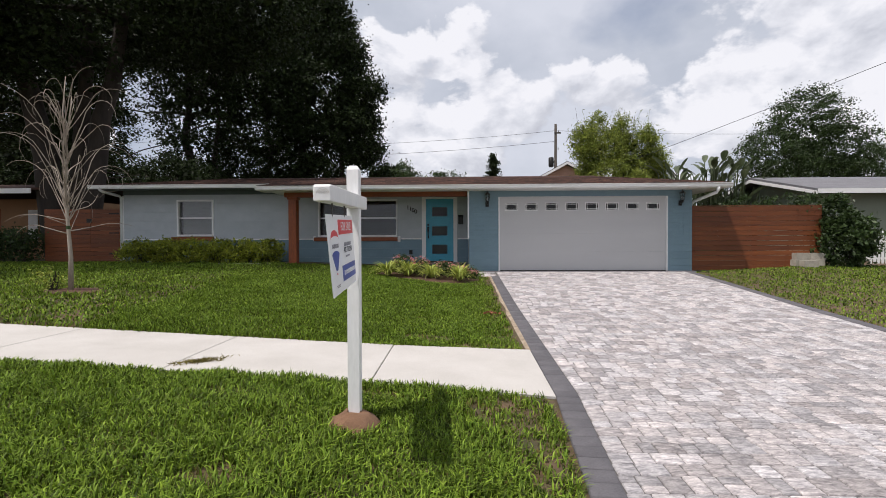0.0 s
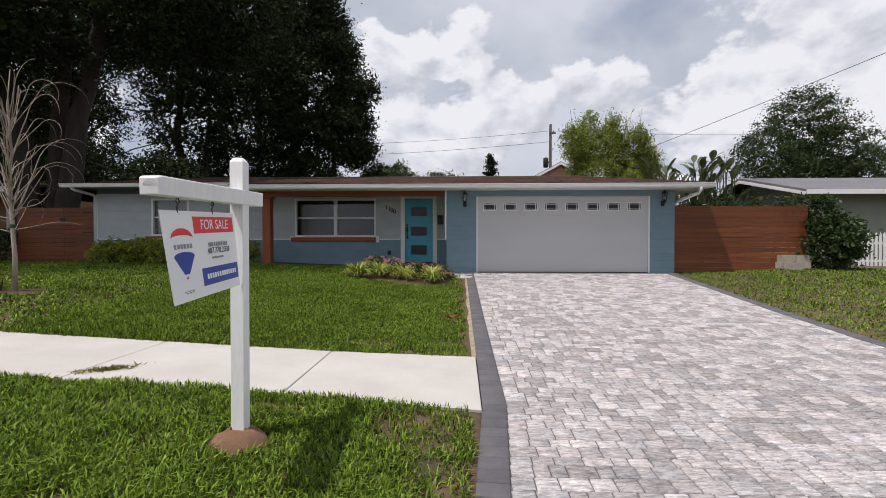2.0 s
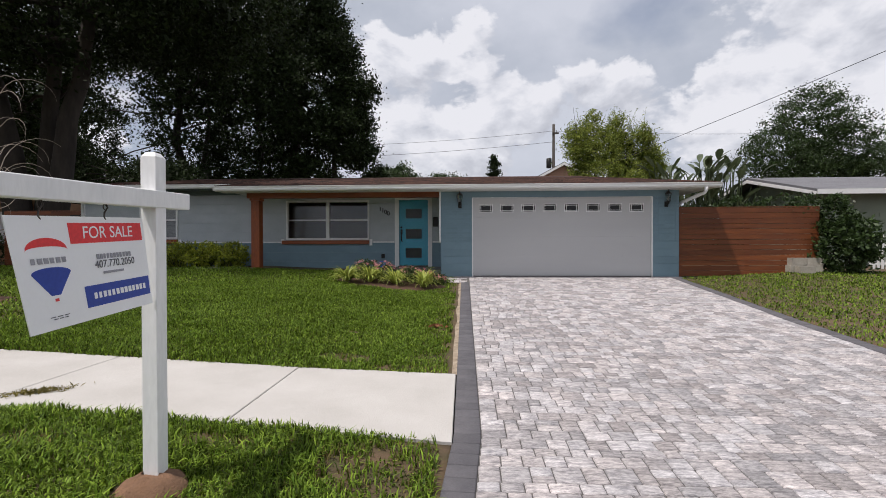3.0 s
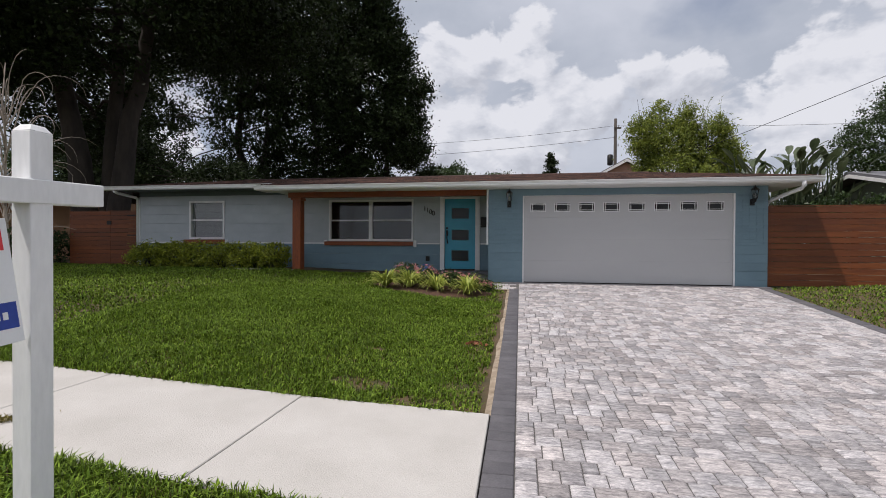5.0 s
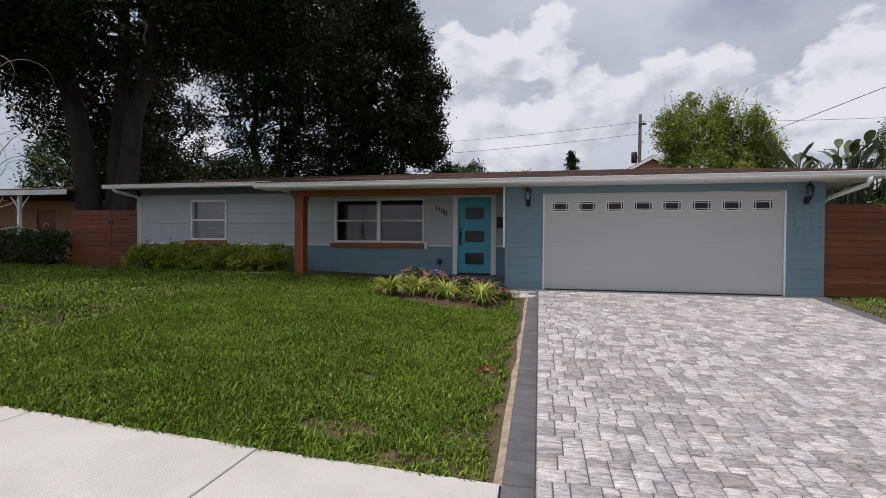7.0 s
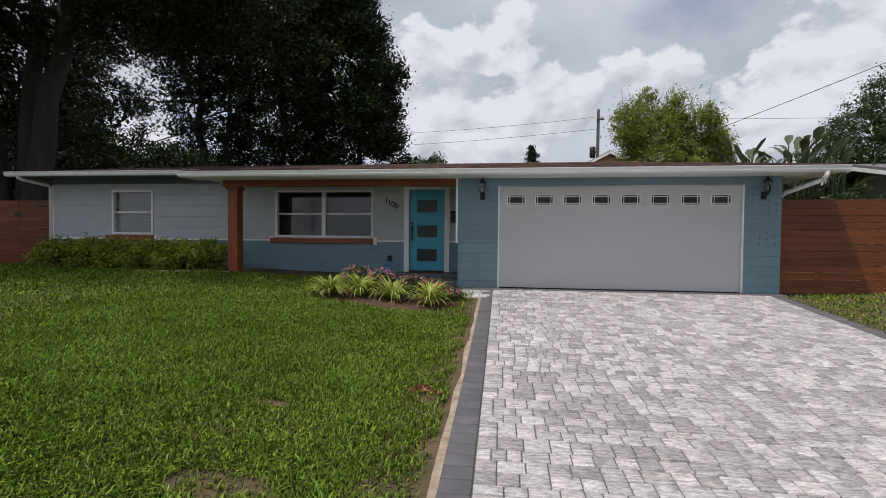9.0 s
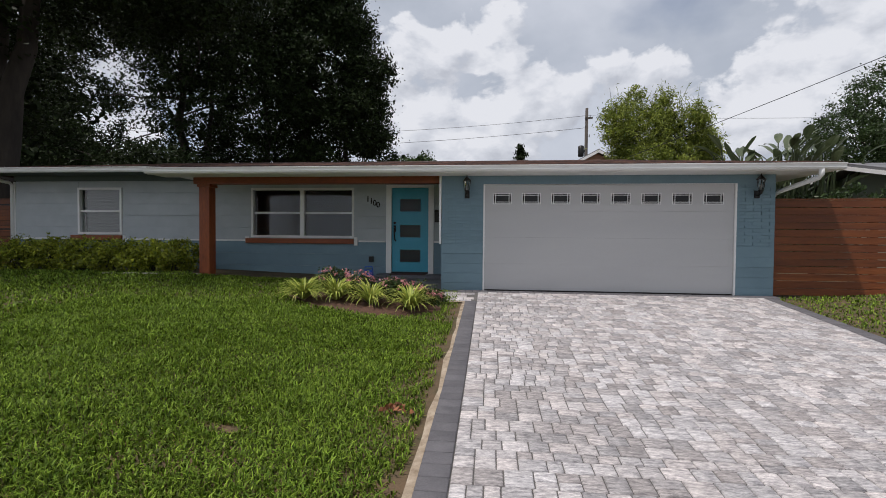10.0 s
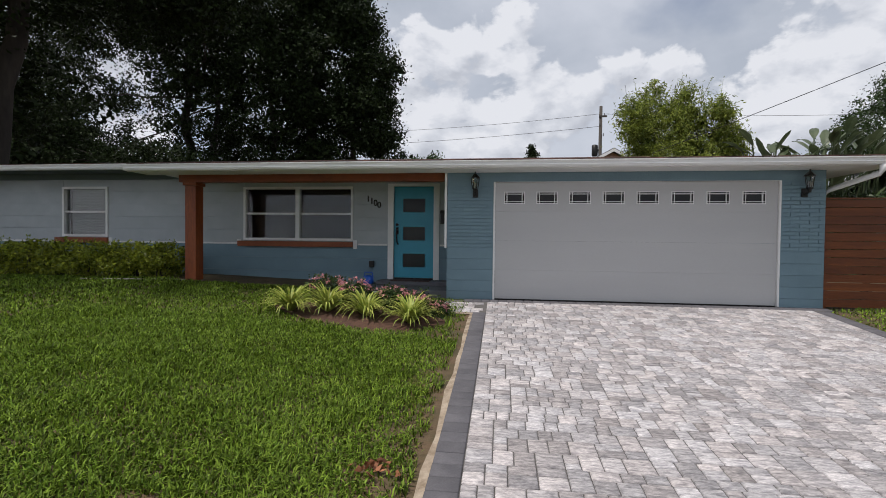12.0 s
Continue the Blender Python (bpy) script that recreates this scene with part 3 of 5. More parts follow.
RXR, RXL = 4.3, -11.0
BY = 2 * RY - EY
roof = solid("roof", roof_slab([(SPLIT, EY, EZ), (EXR, EY, EZ), (RXR, RY, RZ), (SPLIT, RY, RZ)]), M["shingle"],
             "low brown shingle roof of the house", "roof", kind="structure")
part("roof_slope", roof_slab([(EXL, EYL, roof_z(EYL)), (SPLIT - 0.004, EYL, roof_z(EYL)), (SPLIT - 0.004, RY, RZ), (RXL, RY, RZ)]), M["shingle"], roof)
part("roof_slope", roof_slab([(EXR + 0.004, EY, EZ), (EXR + 0.004, BY, EZ), (RXR + 0.004, RY, RZ)]), M["shingle"], roof)
part("roof_slope", roof_slab([(EXL - 0.004, EYL, roof_z(EYL)), (RXL - 0.004, RY, RZ), (EXL - 0.004, BY, EZ)]), M["shingle"], roof)
part("roof_slope", roof_slab([(EXL, BY, EZ), (RXL, RY + 0.004, RZ), (RXR, RY + 0.004, RZ), (EXR, BY, EZ)]), M["shingle"], roof)
vs, fs = [], []
row = 0
y = EY - 0.02
while y < RY - 0.1:
    t = (y - EY) / (RY - EY)
    x0 = SPLIT if y < EYL - 0.05 else EXL + (RXL - EXL) * max(0, (y - EYL) / (RY - EYL))
    x1 = EXR + (RXR - EXR) * t
    x = x0 + (row % 2) * 0.15 - 0.15
    while x < x1 - 0.05:
        w = random.choice((0.14, 0.18, 0.22))
        a, b = max(x, x0), min(x + w - 0.006, x1)
        if b > a + 0.02:
            h = random.uniform(0.012, 0.02)
            zb, zt = roof_z(y) + 0.002, roof_z(y + 0.15) + 0.004
            k = len(vs)
            vs += [(a, y, zb), (b, y, zb), (b, y, zb + h), (a, y, zb + h), (a, y + 0.15, zt), (b, y + 0.15, zt)]
            fs += [(k, k + 1, k + 2, k + 3), (k + 3, k + 2, k + 5, k + 4)]
        x += w
    y += 0.135
    row += 1
ob = hang(new("shingles", arrays("shingles", np.array(vs), np.array(fs), M["shingle"])), roof)
tagged(ob, "overlapping brown shingles", kind="stuff")
solid("ridge_cap", prism([(RY - 0.14, RZ - 0.01), (RY + 0.14, RZ - 0.01), (RY, RZ + 0.035)], RXL, RXR), M["shingle"], "brown shingle ridge cap along the roof", "roof", kind="structure")

# soffits, fascia and gutters
solid("soffit_1", cube(SPLIT, EXR - 0.03, EY + 0.03, 0.0, SOF - 0.03, SOF), M["white_paint"], "white soffit under the garage eave", "soffit", kind="structure")
solid("soffit_2", cube(EXL + 0.03, SPLIT - 0.01, EYL + 0.03, WY - 0.03, 2.6, 2.63), M["eave_shade_blue"], "blue-green soffit under the bedroom eave, shade in its colour", "soffit", kind="structure")
solid("soffit_3", cube(GX1 + 0.003, EXR - 0.03, 0.003, 9, SOF - 0.03, SOF), M["white_paint"], "white soffit at the side of the garage", "soffit", kind="structure")
solid("fascia_1", cube(SPLIT, EXR, EY, EY + 0.025, 2.33, 2.402), M["white_paint"], "white fascia board along the eave", "fascia", kind="structure")
solid("fascia_2", cube(EXL, SPLIT - 0.01, EYL, EYL + 0.025, 2.575, roof_z(EYL) - 0.075), M["white_paint"], "white fascia board along the bedroom eave", "fascia", kind="structure")


def gutter(x0, x1, y, top, label):
    g = thing("gutter", (x0, y, top), label, "gutter", "eave gutters")
    prof = [(y, top), (y, top - 0.115), (y - 0.075, top - 0.115), (y - 0.1, top - 0.075), (y - 0.085, top - 0.05), (y - 0.115, top - 0.012),
            (y - 0.115, top), (y - 0.1, top), (y - 0.1, top - 0.012), (y - 0.088, top - 0.1), (y - 0.012, top - 0.1), (y - 0.012, top)]
    part("trough", prism(prof, x0 + 0.003, x1 - 0.003), M["white_paint"], g)
    for nm, x in (("end_cap", x0), ("end_cap", x1 - 0.003)):
        part(nm, prism(prof[:7], x, x + 0.003), M["white_paint"], g)
    return g


gutter(SPLIT, EXR, EY - 0.004, 2.455, "long white metal gutter over porch and garage")
gutter(EXL, SPLIT - 0.05, EYL - 0.004, roof_z(EYL) - 0.015, "white metal gutter over the bedroom wall")


def downspout(pts, label):
    d = thing("downspout", pts[0], label, "downspout", "downspouts")
    part("pipe", tube(pts, 0.045, 8), M["white_paint"], d, smooth=True)
    part("strap", tube([Vector(pts[-1]) + Vector((0, 0, 0.02)), Vector(pts[-1]) + Vector((0, 0, 0.05))], 0.05, 8), M["white_paint"], d)


downspout([(5.98, EY - 0.05, 2.36), (5.98, EY - 0.05, 2.26), (5.95, EY - 0.02, 2.2), (5.7, 0.12, 2.02), (5.645, 0.22, 1.92), (5.645, 0.24, 0.1)], "white downspout bending back under the garage eave")
downspout([(-12.55, EYL - 0.04, 2.62), (-12.55, EYL - 0.02, 2.54), (-12.52, EYL + 0.05, 2.5), (-12.46, WY - 0.1, 2.42), (-12.45, WY - 0.03, 2.36), (-12.45, WY - 0.03, 0.2)], "white downspout bending back at the house corner")

# porch
porch = solid("porch_floor", cube(-6.5, GX0 - 0.004, 0.12, WY - 0.01, -0.05, 0.125, 0.01), M["porch_floor"], "dark grey painted concrete porch slab", "porch floor", kind="structure")
solid("door_step", cube(-2.5, -0.9, 1.0, WY - 0.011, 0.125, 0.2, 0.008), M["porch_floor"], "dark grey step below the front door", "step", kind="structure")
solid("porch_edge", cube(-6.4, -2.2, 0.02, 0.115, -0.05, 0.085, 0.01), M["concrete"], "pale concrete edge of the porch", "edging", kind="structure")
post = thing("porch_post", (-6.18, 0.3, 0.12), "square orange-stained wooden porch post", "post")
part("shaft", cube(-6.3, -6.06, 0.18, 0.42, 0.1, 2.15, 0.008), M["post_orange"], post)
part("capital", cube(-6.33, -6.03, 0.15, 0.45, 2.15, 2.215, 0.006), M["post_orange"], post)
beam = solid("porch_beam", cube(-6.42, GX0 - 0.05, 0.16, 0.4, 2.218, SOF + 0.015, 0.006), M["wood_orange"], "orange-stained wooden beam under the porch eave", "beam", kind="structure")

# garage door: four sections, eight small windows with crossed bars
gd = thing("garage_door", (2.44, 0.05, 0), "white double garage door with a row of small windows", "garage door")
for i in range(4):
    z0, z1 = 0.02 + i * 0.5355, 0.02 + (i + 1) * 0.5355 - 0.0015
    hol = [(0.38 + i2 * 0.583 - 0.13, 0.38 + i2 * 0.583 + 0.13, 1.815, 1.94) for i2 in range(8)] if i == 3 else []
    sec = part("section", wall_with_holes(0.035, 4.845, z0, z1, 0.03, 0.07, hol), M["door_white"], gd)
    for k in range(8) if i == 3 else ():
        c = 0.38 + k * 0.583
        part("window_frame", wall_with_holes(c - 0.19, c + 0.19, 1.765, 1.99, 0.018, 0.029,
                  [(c - 0.13, c + 0.13, 1.782, 1.8), (c - 0.13, c + 0.13, 1.815, 1.94), (c - 0.13, c + 0.13, 1.955, 1.973)]), M["white_paint"], sec)
        part("pane", cube(c - 0.13, c + 0.13, 0.05, 0.056, 1.815, 1.94), M["dark_pane"], sec, "dark garage window glass")
        bm = bmesh.new()
        for sx in (-1, 1):
            cube(c + sx * 0.159 - 0.014, c + sx * 0.159 + 0.014, 0.014, 0.0178, 1.813, 1.942, bm=bm)
            for zz in (1.781, 1.954):
                cube(c + sx * 0.159 - 0.014, c + sx * 0.159 + 0.014, 0.014, 0.0178, zz, zz + 0.02, bm=bm)
        for zz in (1.781, 1.954):
            cube(c - 0.13, c + 0.13, 0.014, 0.0178, zz, zz + 0.02, bm=bm)
        part("grille", bm, M["dark_pane"], sec, "dark slots between the white window bars")
    # two faint pressed lines in each section
    if i < 3:
        for zz in (z0 + 0.18, z0 + 0.355):
            part("rib", cube(0.06, 4.82, 0.0275, 0.0299, zz - 0.004, zz + 0.004), M["door_white"], sec)
part("weather_strip", cube(0.035, 4.845, 0.035, 0.065, -0.012, 0.0195), M["black_metal"], gd, "black rubber strip")
solid("door_frame", wall_with_holes(-0.002, 4.882, -0.02, 2.17, -0.008, 0.1, [(0.032, 4.848, -0.02, 2.165)]), M["white_paint"], "white jambs round the garage door", "door frame", kind="structure")

# windows
def sash_window(name, box, label, columns, blinds):
    x0, x1, z0, z1 = box
    w = thing(name, ((x0 + x1) / 2, WY, z0), label, "window", kind="structure")
    f = 0.055
    cw = (x1 - x0 - 0.0) / columns
    hol = [(x0 + k * cw + f, x0 + (k + 1) * cw - f * (0.8 if columns > 1 else 1), z0 + f, z1 - f) for k in range(columns)]
    fr = part("window_frame", wall_with_holes(x0, x1, z0, z1, WY - 0.035, WY + 0.08, hol), M["white_paint"], w)
    for a, b, lo, hi in hol:
        mid = (lo + hi) / 2
        part("meeting_rail", cube(a, b, WY, WY + 0.05, mid - 0.022, mid + 0.022), M["white_paint"], fr)
        part("pane", cube(a, b, WY + 0.05, WY + 0.054, mid + 0.0221, hi), M["pane"], fr)
        part("pane", cube(a, b, WY + 0.03, WY + 0.034, lo, mid - 0.0221), M["pane"], fr)
        if blinds:
            bl = thing("window_blind", ((a + b) / 2, WY + 0.12, lo), "white horizontal slat blind, lowered, behind the window", "blind")
            z = lo + 0.02
            me = mesh_of("slat", cube(-(b - a) / 2 + 0.07, (b - a) / 2 - 0.005, -0.021, 0.021, -0.0015, 0.0015), M["blind"])
            while z < hi:
                piece("slat", me, bl, pose((a + b) / 2, WY + 0.13, z, -48))
                z += 0.038
    return w


sash_window("window_1", W1, "white-framed sash window with a lowered blind", 1, True)
sash_window("window_2", W2, "wide white-framed double sash window with dark glass", 2, False)
solid("window_sill_1", cube(-10.72, -9.3, WY - 0.09, WY - 0.001, 0.93, 1.06, 0.005), M["wood_orange"], "orange-stained wooden sill board under the bedroom window", "sill", kind="structure")
solid("window_sill_2", cube(-5.93, -3.17, WY - 0.09, WY - 0.001, 0.9, 1.02, 0.005), M["wood_orange"], "orange-stained wooden sill board under the porch window", "sill", kind="structure")
for i, (a, b, z) in enumerate([(-10.66, -10.57, 0.9), (-9.31, -9.22, 0.86), (-5.97, -5.88, 0.9), (-3.17, -3.08, 0.86)]):
    solid(f"window_trim_{i + 1}", cube(a, b, WY - 0.03, WY - 0.0, z, 1.06, 0.003), M["white_paint"], "white casing beside a window", "trim", kind="structure")

# front door
dx0, dx1, dz0, dz1 = D1[0] + 0.03, D1[1] - 0.03, 0.235, 2.27
door = thing("door_1", ((dx0 + dx1) / 2, WY + 0.06, dz0), "closed turquoise front door with three frosted panes", "door", kind="structure")
lights = [(dx0 + 0.2, dx1 - 0.2, z, z + 0.3) for z in (0.47, 1.07, 1.7)]
leaf = part("door_leaf", wall_with_holes(dx0, dx1, dz0, dz1, WY + 0.05, WY + 0.095, lights), M["turquoise"], door)
for a, b, lo, hi in lights:
    part("pane", cube(a, b, WY + 0.068, WY + 0.076, lo, hi), M["pane_frosted"], leaf, "dark frosted glass")
    part("glazing_bead", wall_with_holes(a - 0.02, b + 0.02, lo - 0.02, hi + 0.02, WY + 0.04, WY + 0.0499, [(a, b, lo, hi)]), M["turquoise"], leaf)
hx = dx0 + 0.07
part("deadbolt", tube([(hx, WY + 0.05, 1.42), (hx, WY + 0.01, 1.42)], 0.03, 12), M["black_metal"], leaf, "black deadbolt")
part("door_handle", tube([(hx, WY + 0.05, 1.3), (hx, WY - 0.01, 1.28), (hx, WY - 0.02, 1.15), (hx + 0.01, WY - 0.01, 1.02), (hx + 0.02, WY + 0.05, 0.98)], 0.016, 8), M["black_metal"], leaf, "black pull handle", True)
part("handle_plate", cube(hx - 0.03, hx + 0.03, WY + 0.038, WY + 0.0498, 1.2, 1.36, 0.004), M["black_metal"], leaf)
solid("door_casing", wall_with_holes(D1[0] - 0.1, D1[1] + 0.1, 0.126, 2.33, WY - 0.03, WY + 0.0185, [(D1[0] + 0.028, D1[1] - 0.028, 0.126, 2.272)]), M["white_paint"], "white casing round the front door", "door frame", kind="structure")
solid("door_sill", cube(D1[0] + 0.03, D1[1] - 0.03, WY - 0.03, WY + 0.12, 0.201, 0.232, 0.004), M["black_metal"], "dark metal front door sill", "sill", kind="structure")


def number(ch, x, z, i):
    c = bpy.data.curves.new("digit", "FONT")
    c.body, c.size, c.extrude, c.align_x, c.offset = ch, 0.19, 0.006, "CENTER", 0.004
    c.materials.append(M["black_metal"])
    ob = new("house_number", c)
    ob.matrix_basis = pose(x, WY - 0.008, z, 90, 0, 0)
    tagged(ob, f"dark metal house number digit {ch}", "house number", "house number digits")


for i, ch in enumerate("1100"):
    number(ch, -2.83 + i * 0.085, 1.93 - i * 0.045, i)
mb = thing("mailbox", (-1.14, WY - 0.06, 1.44), "black wall-mounted mailbox beside the front door", "mailbox")
part("box", cube(-1.18, -1.02, WY - 0.1, WY - 0.001, 1.44, 1.68, 0.01), M["black_metal"], mb)
part("lid", prism([(WY - 0.115, 1.68), (WY - 0.001, 1.74), (WY - 0.001, 1.68)], -1.185, -1.015), M["black_metal"], mb)
outlet = thing("outlet_box", (-2.75, WY - 0.03, 0.5), "black weatherproof outlet box on the blue wall", "outlet")
part("cover", cube(-2.79, -2.68, WY - 0.07, WY - 0.001, 0.46, 0.6, 0.012), M["black_metal"], outlet)
solid("doormat", cube(-2.2, -1.35, 1.02, 1.42, 0.202, 0.215, 0.004), M["mat_dark"], "dark brown doormat on the step", "doormat")


def lantern(x):
    L = thing("wall_lantern", (x, 0, 2.0), "black metal and glass wall lantern on blue brick", "wall lamp", "garage lanterns")
    cy = -0.14
    part("back_plate", cube(x - 0.05, x + 0.05, -0.022, -0.0025, 1.88, 2.03, 0.01), M["black_metal"], L)
    part("arm", tube([(x, -0.01, 1.95), (x, -0.07, 1.93), (x, cy, 1.97), (x, cy, 2.02)], 0.014, 8), M["black_metal"], L, smooth=True)
    part("lower_cup", tube([(x, cy, 1.95), (x, cy, 2.0), (x, cy, 2.03)], [0.02, 0.03, 0.055], 6), M["black_metal"], L)
    bm = bmesh.new()
    for k in range(6):
        a = math.pi * k / 3
        tube([(x + 0.05 * math.cos(a), cy + 0.05 * math.sin(a), 2.03), (x + 0.075 * math.cos(a), cy + 0.075 * math.sin(a), 2.22)], 0.006, 4, bm)
    cage = part("cage", bm, M["black_metal"], L)
    part("glass", tube([(x, cy, 2.032), (x, cy, 2.218)], [0.044, 0.068], 6), M["pane"], cage, "clear glass")
    part("bulb", tube([(x, cy, 2.04), (x, cy, 2.1), (x, cy, 2.15)], [0.012, 0.02, 0.006], 8), M["blind"], cage)
    part("hood", tube([(x, cy, 2.22), (x, cy, 2.235), (x, cy, 2.29), (x, cy, 2.31), (x, cy, 2.34)], [0.085, 0.085, 0.03, 0.012, 0.006], 6), M["black_metal"], L)


lantern(-0.335)
lantern(5.235)

# ---- fences ----
def plank_fence(x0, x1, y, z0, top, label, gate=0.0):
    f = thing("fence", ((x0 + x1) / 2, y, z0), label, "fence", "wooden fences")
    z, i = z0 + 0.03, 0
    while z < top - 0.02:
        h = min(0.142, top - z)
        cuts = [x0, x1] if not gate else [x0, gate, x1]
        for a, b in zip(cuts, cuts[1:]):
            me = mesh_of("plank", cube(-(b - a) / 2 + 0.004, (b - a) / 2 - 0.004, -0.011, 0.011, 0.004, h - 0.004, 0.003), M["fence_wood"])
            piece("plank", me, f, pose((a + b) / 2, y + random.uniform(-0.004, 0.004), z, 0, random.uniform(-0.08, 0.08), 0))
        z += 0.142
        i += 1
    n = max(2, round((x1 - x0) / 1.8) + 1)
    for k in range(n):
        px = x0 + 0.06 + (x1 - x0 - 0.12) * k / (n - 1)
        part("fence_post", cube(px - 0.045, px + 0.045, y + 0.018, y + 0.108, z0 - 0.1, top - 0.02, 0.004), M["fence_wood"], f)
    return f


plank_fence(5.6, 9.3, 0.1, -0.02, 1.89, "orange-brown horizontal plank fence beside the garage")
fl = plank_fence(-15.2, -12.5, 1.62, 0.12, 2.02, "orange-brown horizontal plank fence with a gate", -13.6)
for z in (0.5, 1.2, 1.85):
    part("hinge", cube(-12.95, -12.6, 1.595, 1.6045, z - 0.02, z + 0.02), M["black_metal"], fl, "black strap hinge")
part("latch", cube(-13.72, -13.55, 1.59, 1.6045, 1.55, 1.68), M["black_metal"], fl, "black gate latch")

# concrete blocks on the grass
def block(m, first=[]):
    if not first:
        b = thing("concrete_block", (0, 0, 0), "pale grey concrete block stacked on the grass by the fence", "block", "stacked blocks")
        part("body", wall_with_holes(-0.2, 0.2, 0.0, 0.19, -0.1, 0.1, [], None), M["cinder"], b)
        first.append(b)
        b.matrix_basis = m
        for c in b.children:
            c.matrix_parent_inverse = Matrix()
        return b
    return copy_thing(first[0], m)


for x, y, z, r in [(8.62, 0.0, 0.0, 3), (9.04, -0.02, 0.0, -2), (8.66, 0.0, 0.192, 1), (9.08, 0.0, 0.192, -4), (8.7, -0.24, 0.0, 2)]:
    block(pose(x, y + 0.0, lawn_z(x, y) + 0.0 + z, 0, 0, r))

# ---- for-sale sign ----
SX, SY = -1.95, -10.16
sg = thing("sale_sign_post", (SX, SY, lawn_z(SX, SY)), "white painted wooden sign post with a cross arm", "sign post")
part("post", cube(SX - 0.044, SX + 0.044, SY - 0.044, SY + 0.044, -0.7, 1.362, 0.005), M["post_paint"], sg)
bm = bmesh.new()
a = [bm.verts.new((SX + sx * 0.043, SY + sy * 0.043, 1.3625)) for sx, sy in ((-1, -1), (1, -1), (1, 1), (-1, 1))]
b = [bm.verts.new((SX + sx * 0.026, SY + sy * 0.026, 1.388)) for sx, sy in ((-1, -1), (1, -1), (1, 1), (-1, 1))]
bm.faces.new(b)
bm.faces.new(a[::-1])
for i in range(4):
    bm.faces.new((a[i], a[(i + 1) % 4], b[(i + 1) % 4], b[i]))
part("post_cap", bm, M["post_paint"], sg)
# the arm is let into the post, a little askew and rising towards the house
bm = prism([(SY - 0.955, 1.049), (SY + 0.276, 1.092), (SY + 0.276, 1.188), (SY - 0.935, 1.138), (SY - 0.958, 1.128)], SX - 0.046, SX + 0.046)
for v in bm.verts:
    v.co.x -= 0.045 * (v.co.y - SY) - 0.006
bmesh.ops.bevel(bm, geom=list(bm.edges), offset=0.004, segments=1, affect="EDGES")
arm_ = part("arm", bm, M["post_paint"], sg)
# rings of the grain on the sawn end
bm = bmesh.new()
for k in range(4):
    q = [(SX + 0.045 + 0.01 + (0.009 + 0.008 * k) * math.cos(w), 1.085 + (0.009 + 0.008 * k) * math.sin(w)) for w in (math.pi * (0.05 + 0.9 * i / 10) for i in range(11))]
    tube([(x, SY - 0.957, z) for x, z in q], 0.0013, 4, bm)
part("end_grain", bm, M["cinder"], arm_, "weathered end grain")


def on_sign(u, v, d=0.0):
    """A place on the hanging panel: u along it, v down it, both 0 to 1; d out of its face."""
    return Vector((-1.902 - 0.043 * u + 0.018 * v + d, -11.05 + 0.785 * u + (0.09 - 0.035 * u) * v, 0.985 + 0.036 * u - 0.463 * v))


def panel_shape(outline, d0, d1):
    bm = bmesh.new()
    lo = [bm.verts.new(on_sign(u, v, d0)) for u, v in outline]
    hi = [bm.verts.new(on_sign(u, v, d1)) for u, v in outline]
    n = len(outline)
    bm.faces.new(lo[::-1])
    bm.faces.new(hi)
    for i in range(n):
        bm.faces.new((lo[i], lo[(i + 1) % n], hi[(i + 1) % n], hi[i]))
    bmesh.ops.recalc_face_normals(bm, faces=bm.faces)
    return bm


def rect(u0, v0, u1, v1):
    return [(u0, v0), (u1, v0), (u1, v1), (u0, v1)]


pan = thing("sale_sign", tuple(on_sign(0.5, 1)), "white for-sale sign panel with red and blue fields, hanging by hooks", "sign")
board = part("panel", panel_shape(rect(0, 0, 1, 1), -0.003, 0.003), M["sign_white"], pan)
red = part("red_field", panel_shape(rect(0.36, 0.06, 0.97, 0.255), 0.0032, 0.0042), M["sign_red"], pan)
part("blue_field", panel_shape(rect(0.4, 0.67, 0.985, 0.88), 0.0032, 0.0042), M["sign_blue"], pan)
arc = [(0.2 + 0.13 * math.cos(a), 0.3 - 0.11 * math.sin(a)) for a in (math.pi * k / 12 for k in range(13))]
arc += [(0.2 + 0.13 * math.cos(a), 0.3 - 0.035 * math.sin(a)) for a in (math.pi * (12 - k) / 12 for k in range(1, 12))]
part("logo_cap", panel_shape(arc, 0.0032, 0.0042), M["sign_red"], pan)
drop = [(0.2 + 0.125 * math.cos(a), 0.5 - 0.05 * math.sin(a)) for a in (math.pi * k / 10 for k in range(11))] + [(0.17, 0.7), (0.23, 0.7)]
part("logo_drop", panel_shape(drop, 0.0032, 0.0042), M["sign_blue"], pan)
part("logo_basket", panel_shape(rect(0.188, 0.73, 0.212, 0.755), 0.0032, 0.0042), M["sign_red"], pan)


def bars(name, u0, u1, v0, v1, n, material, seed):
    rnd = random.Random(seed)
    u = u0
    out = bmesh.new()
    for k in range(n):
        w = (u1 - u0) / n
        a, b = u + w * 0.06, u + w * rnd.uniform(0.66, 0.84)
        lo = [out.verts.new(on_sign(x, y, 0.0045)) for x, y in rect(a, v0, b, v1)]
        hi = [out.verts.new(on_sign(x, y, 0.0055)) for x, y in rect(a, v0, b, v1)]
        out.faces.new(hi)
        for i in range(4):
            out.faces.new((lo[i], lo[(i + 1) % 4], hi[(i + 1) % 4], hi[i]))
        u += w
    bmesh.ops.recalc_face_normals(out, faces=out.faces)
    part(name, out, material, pan)


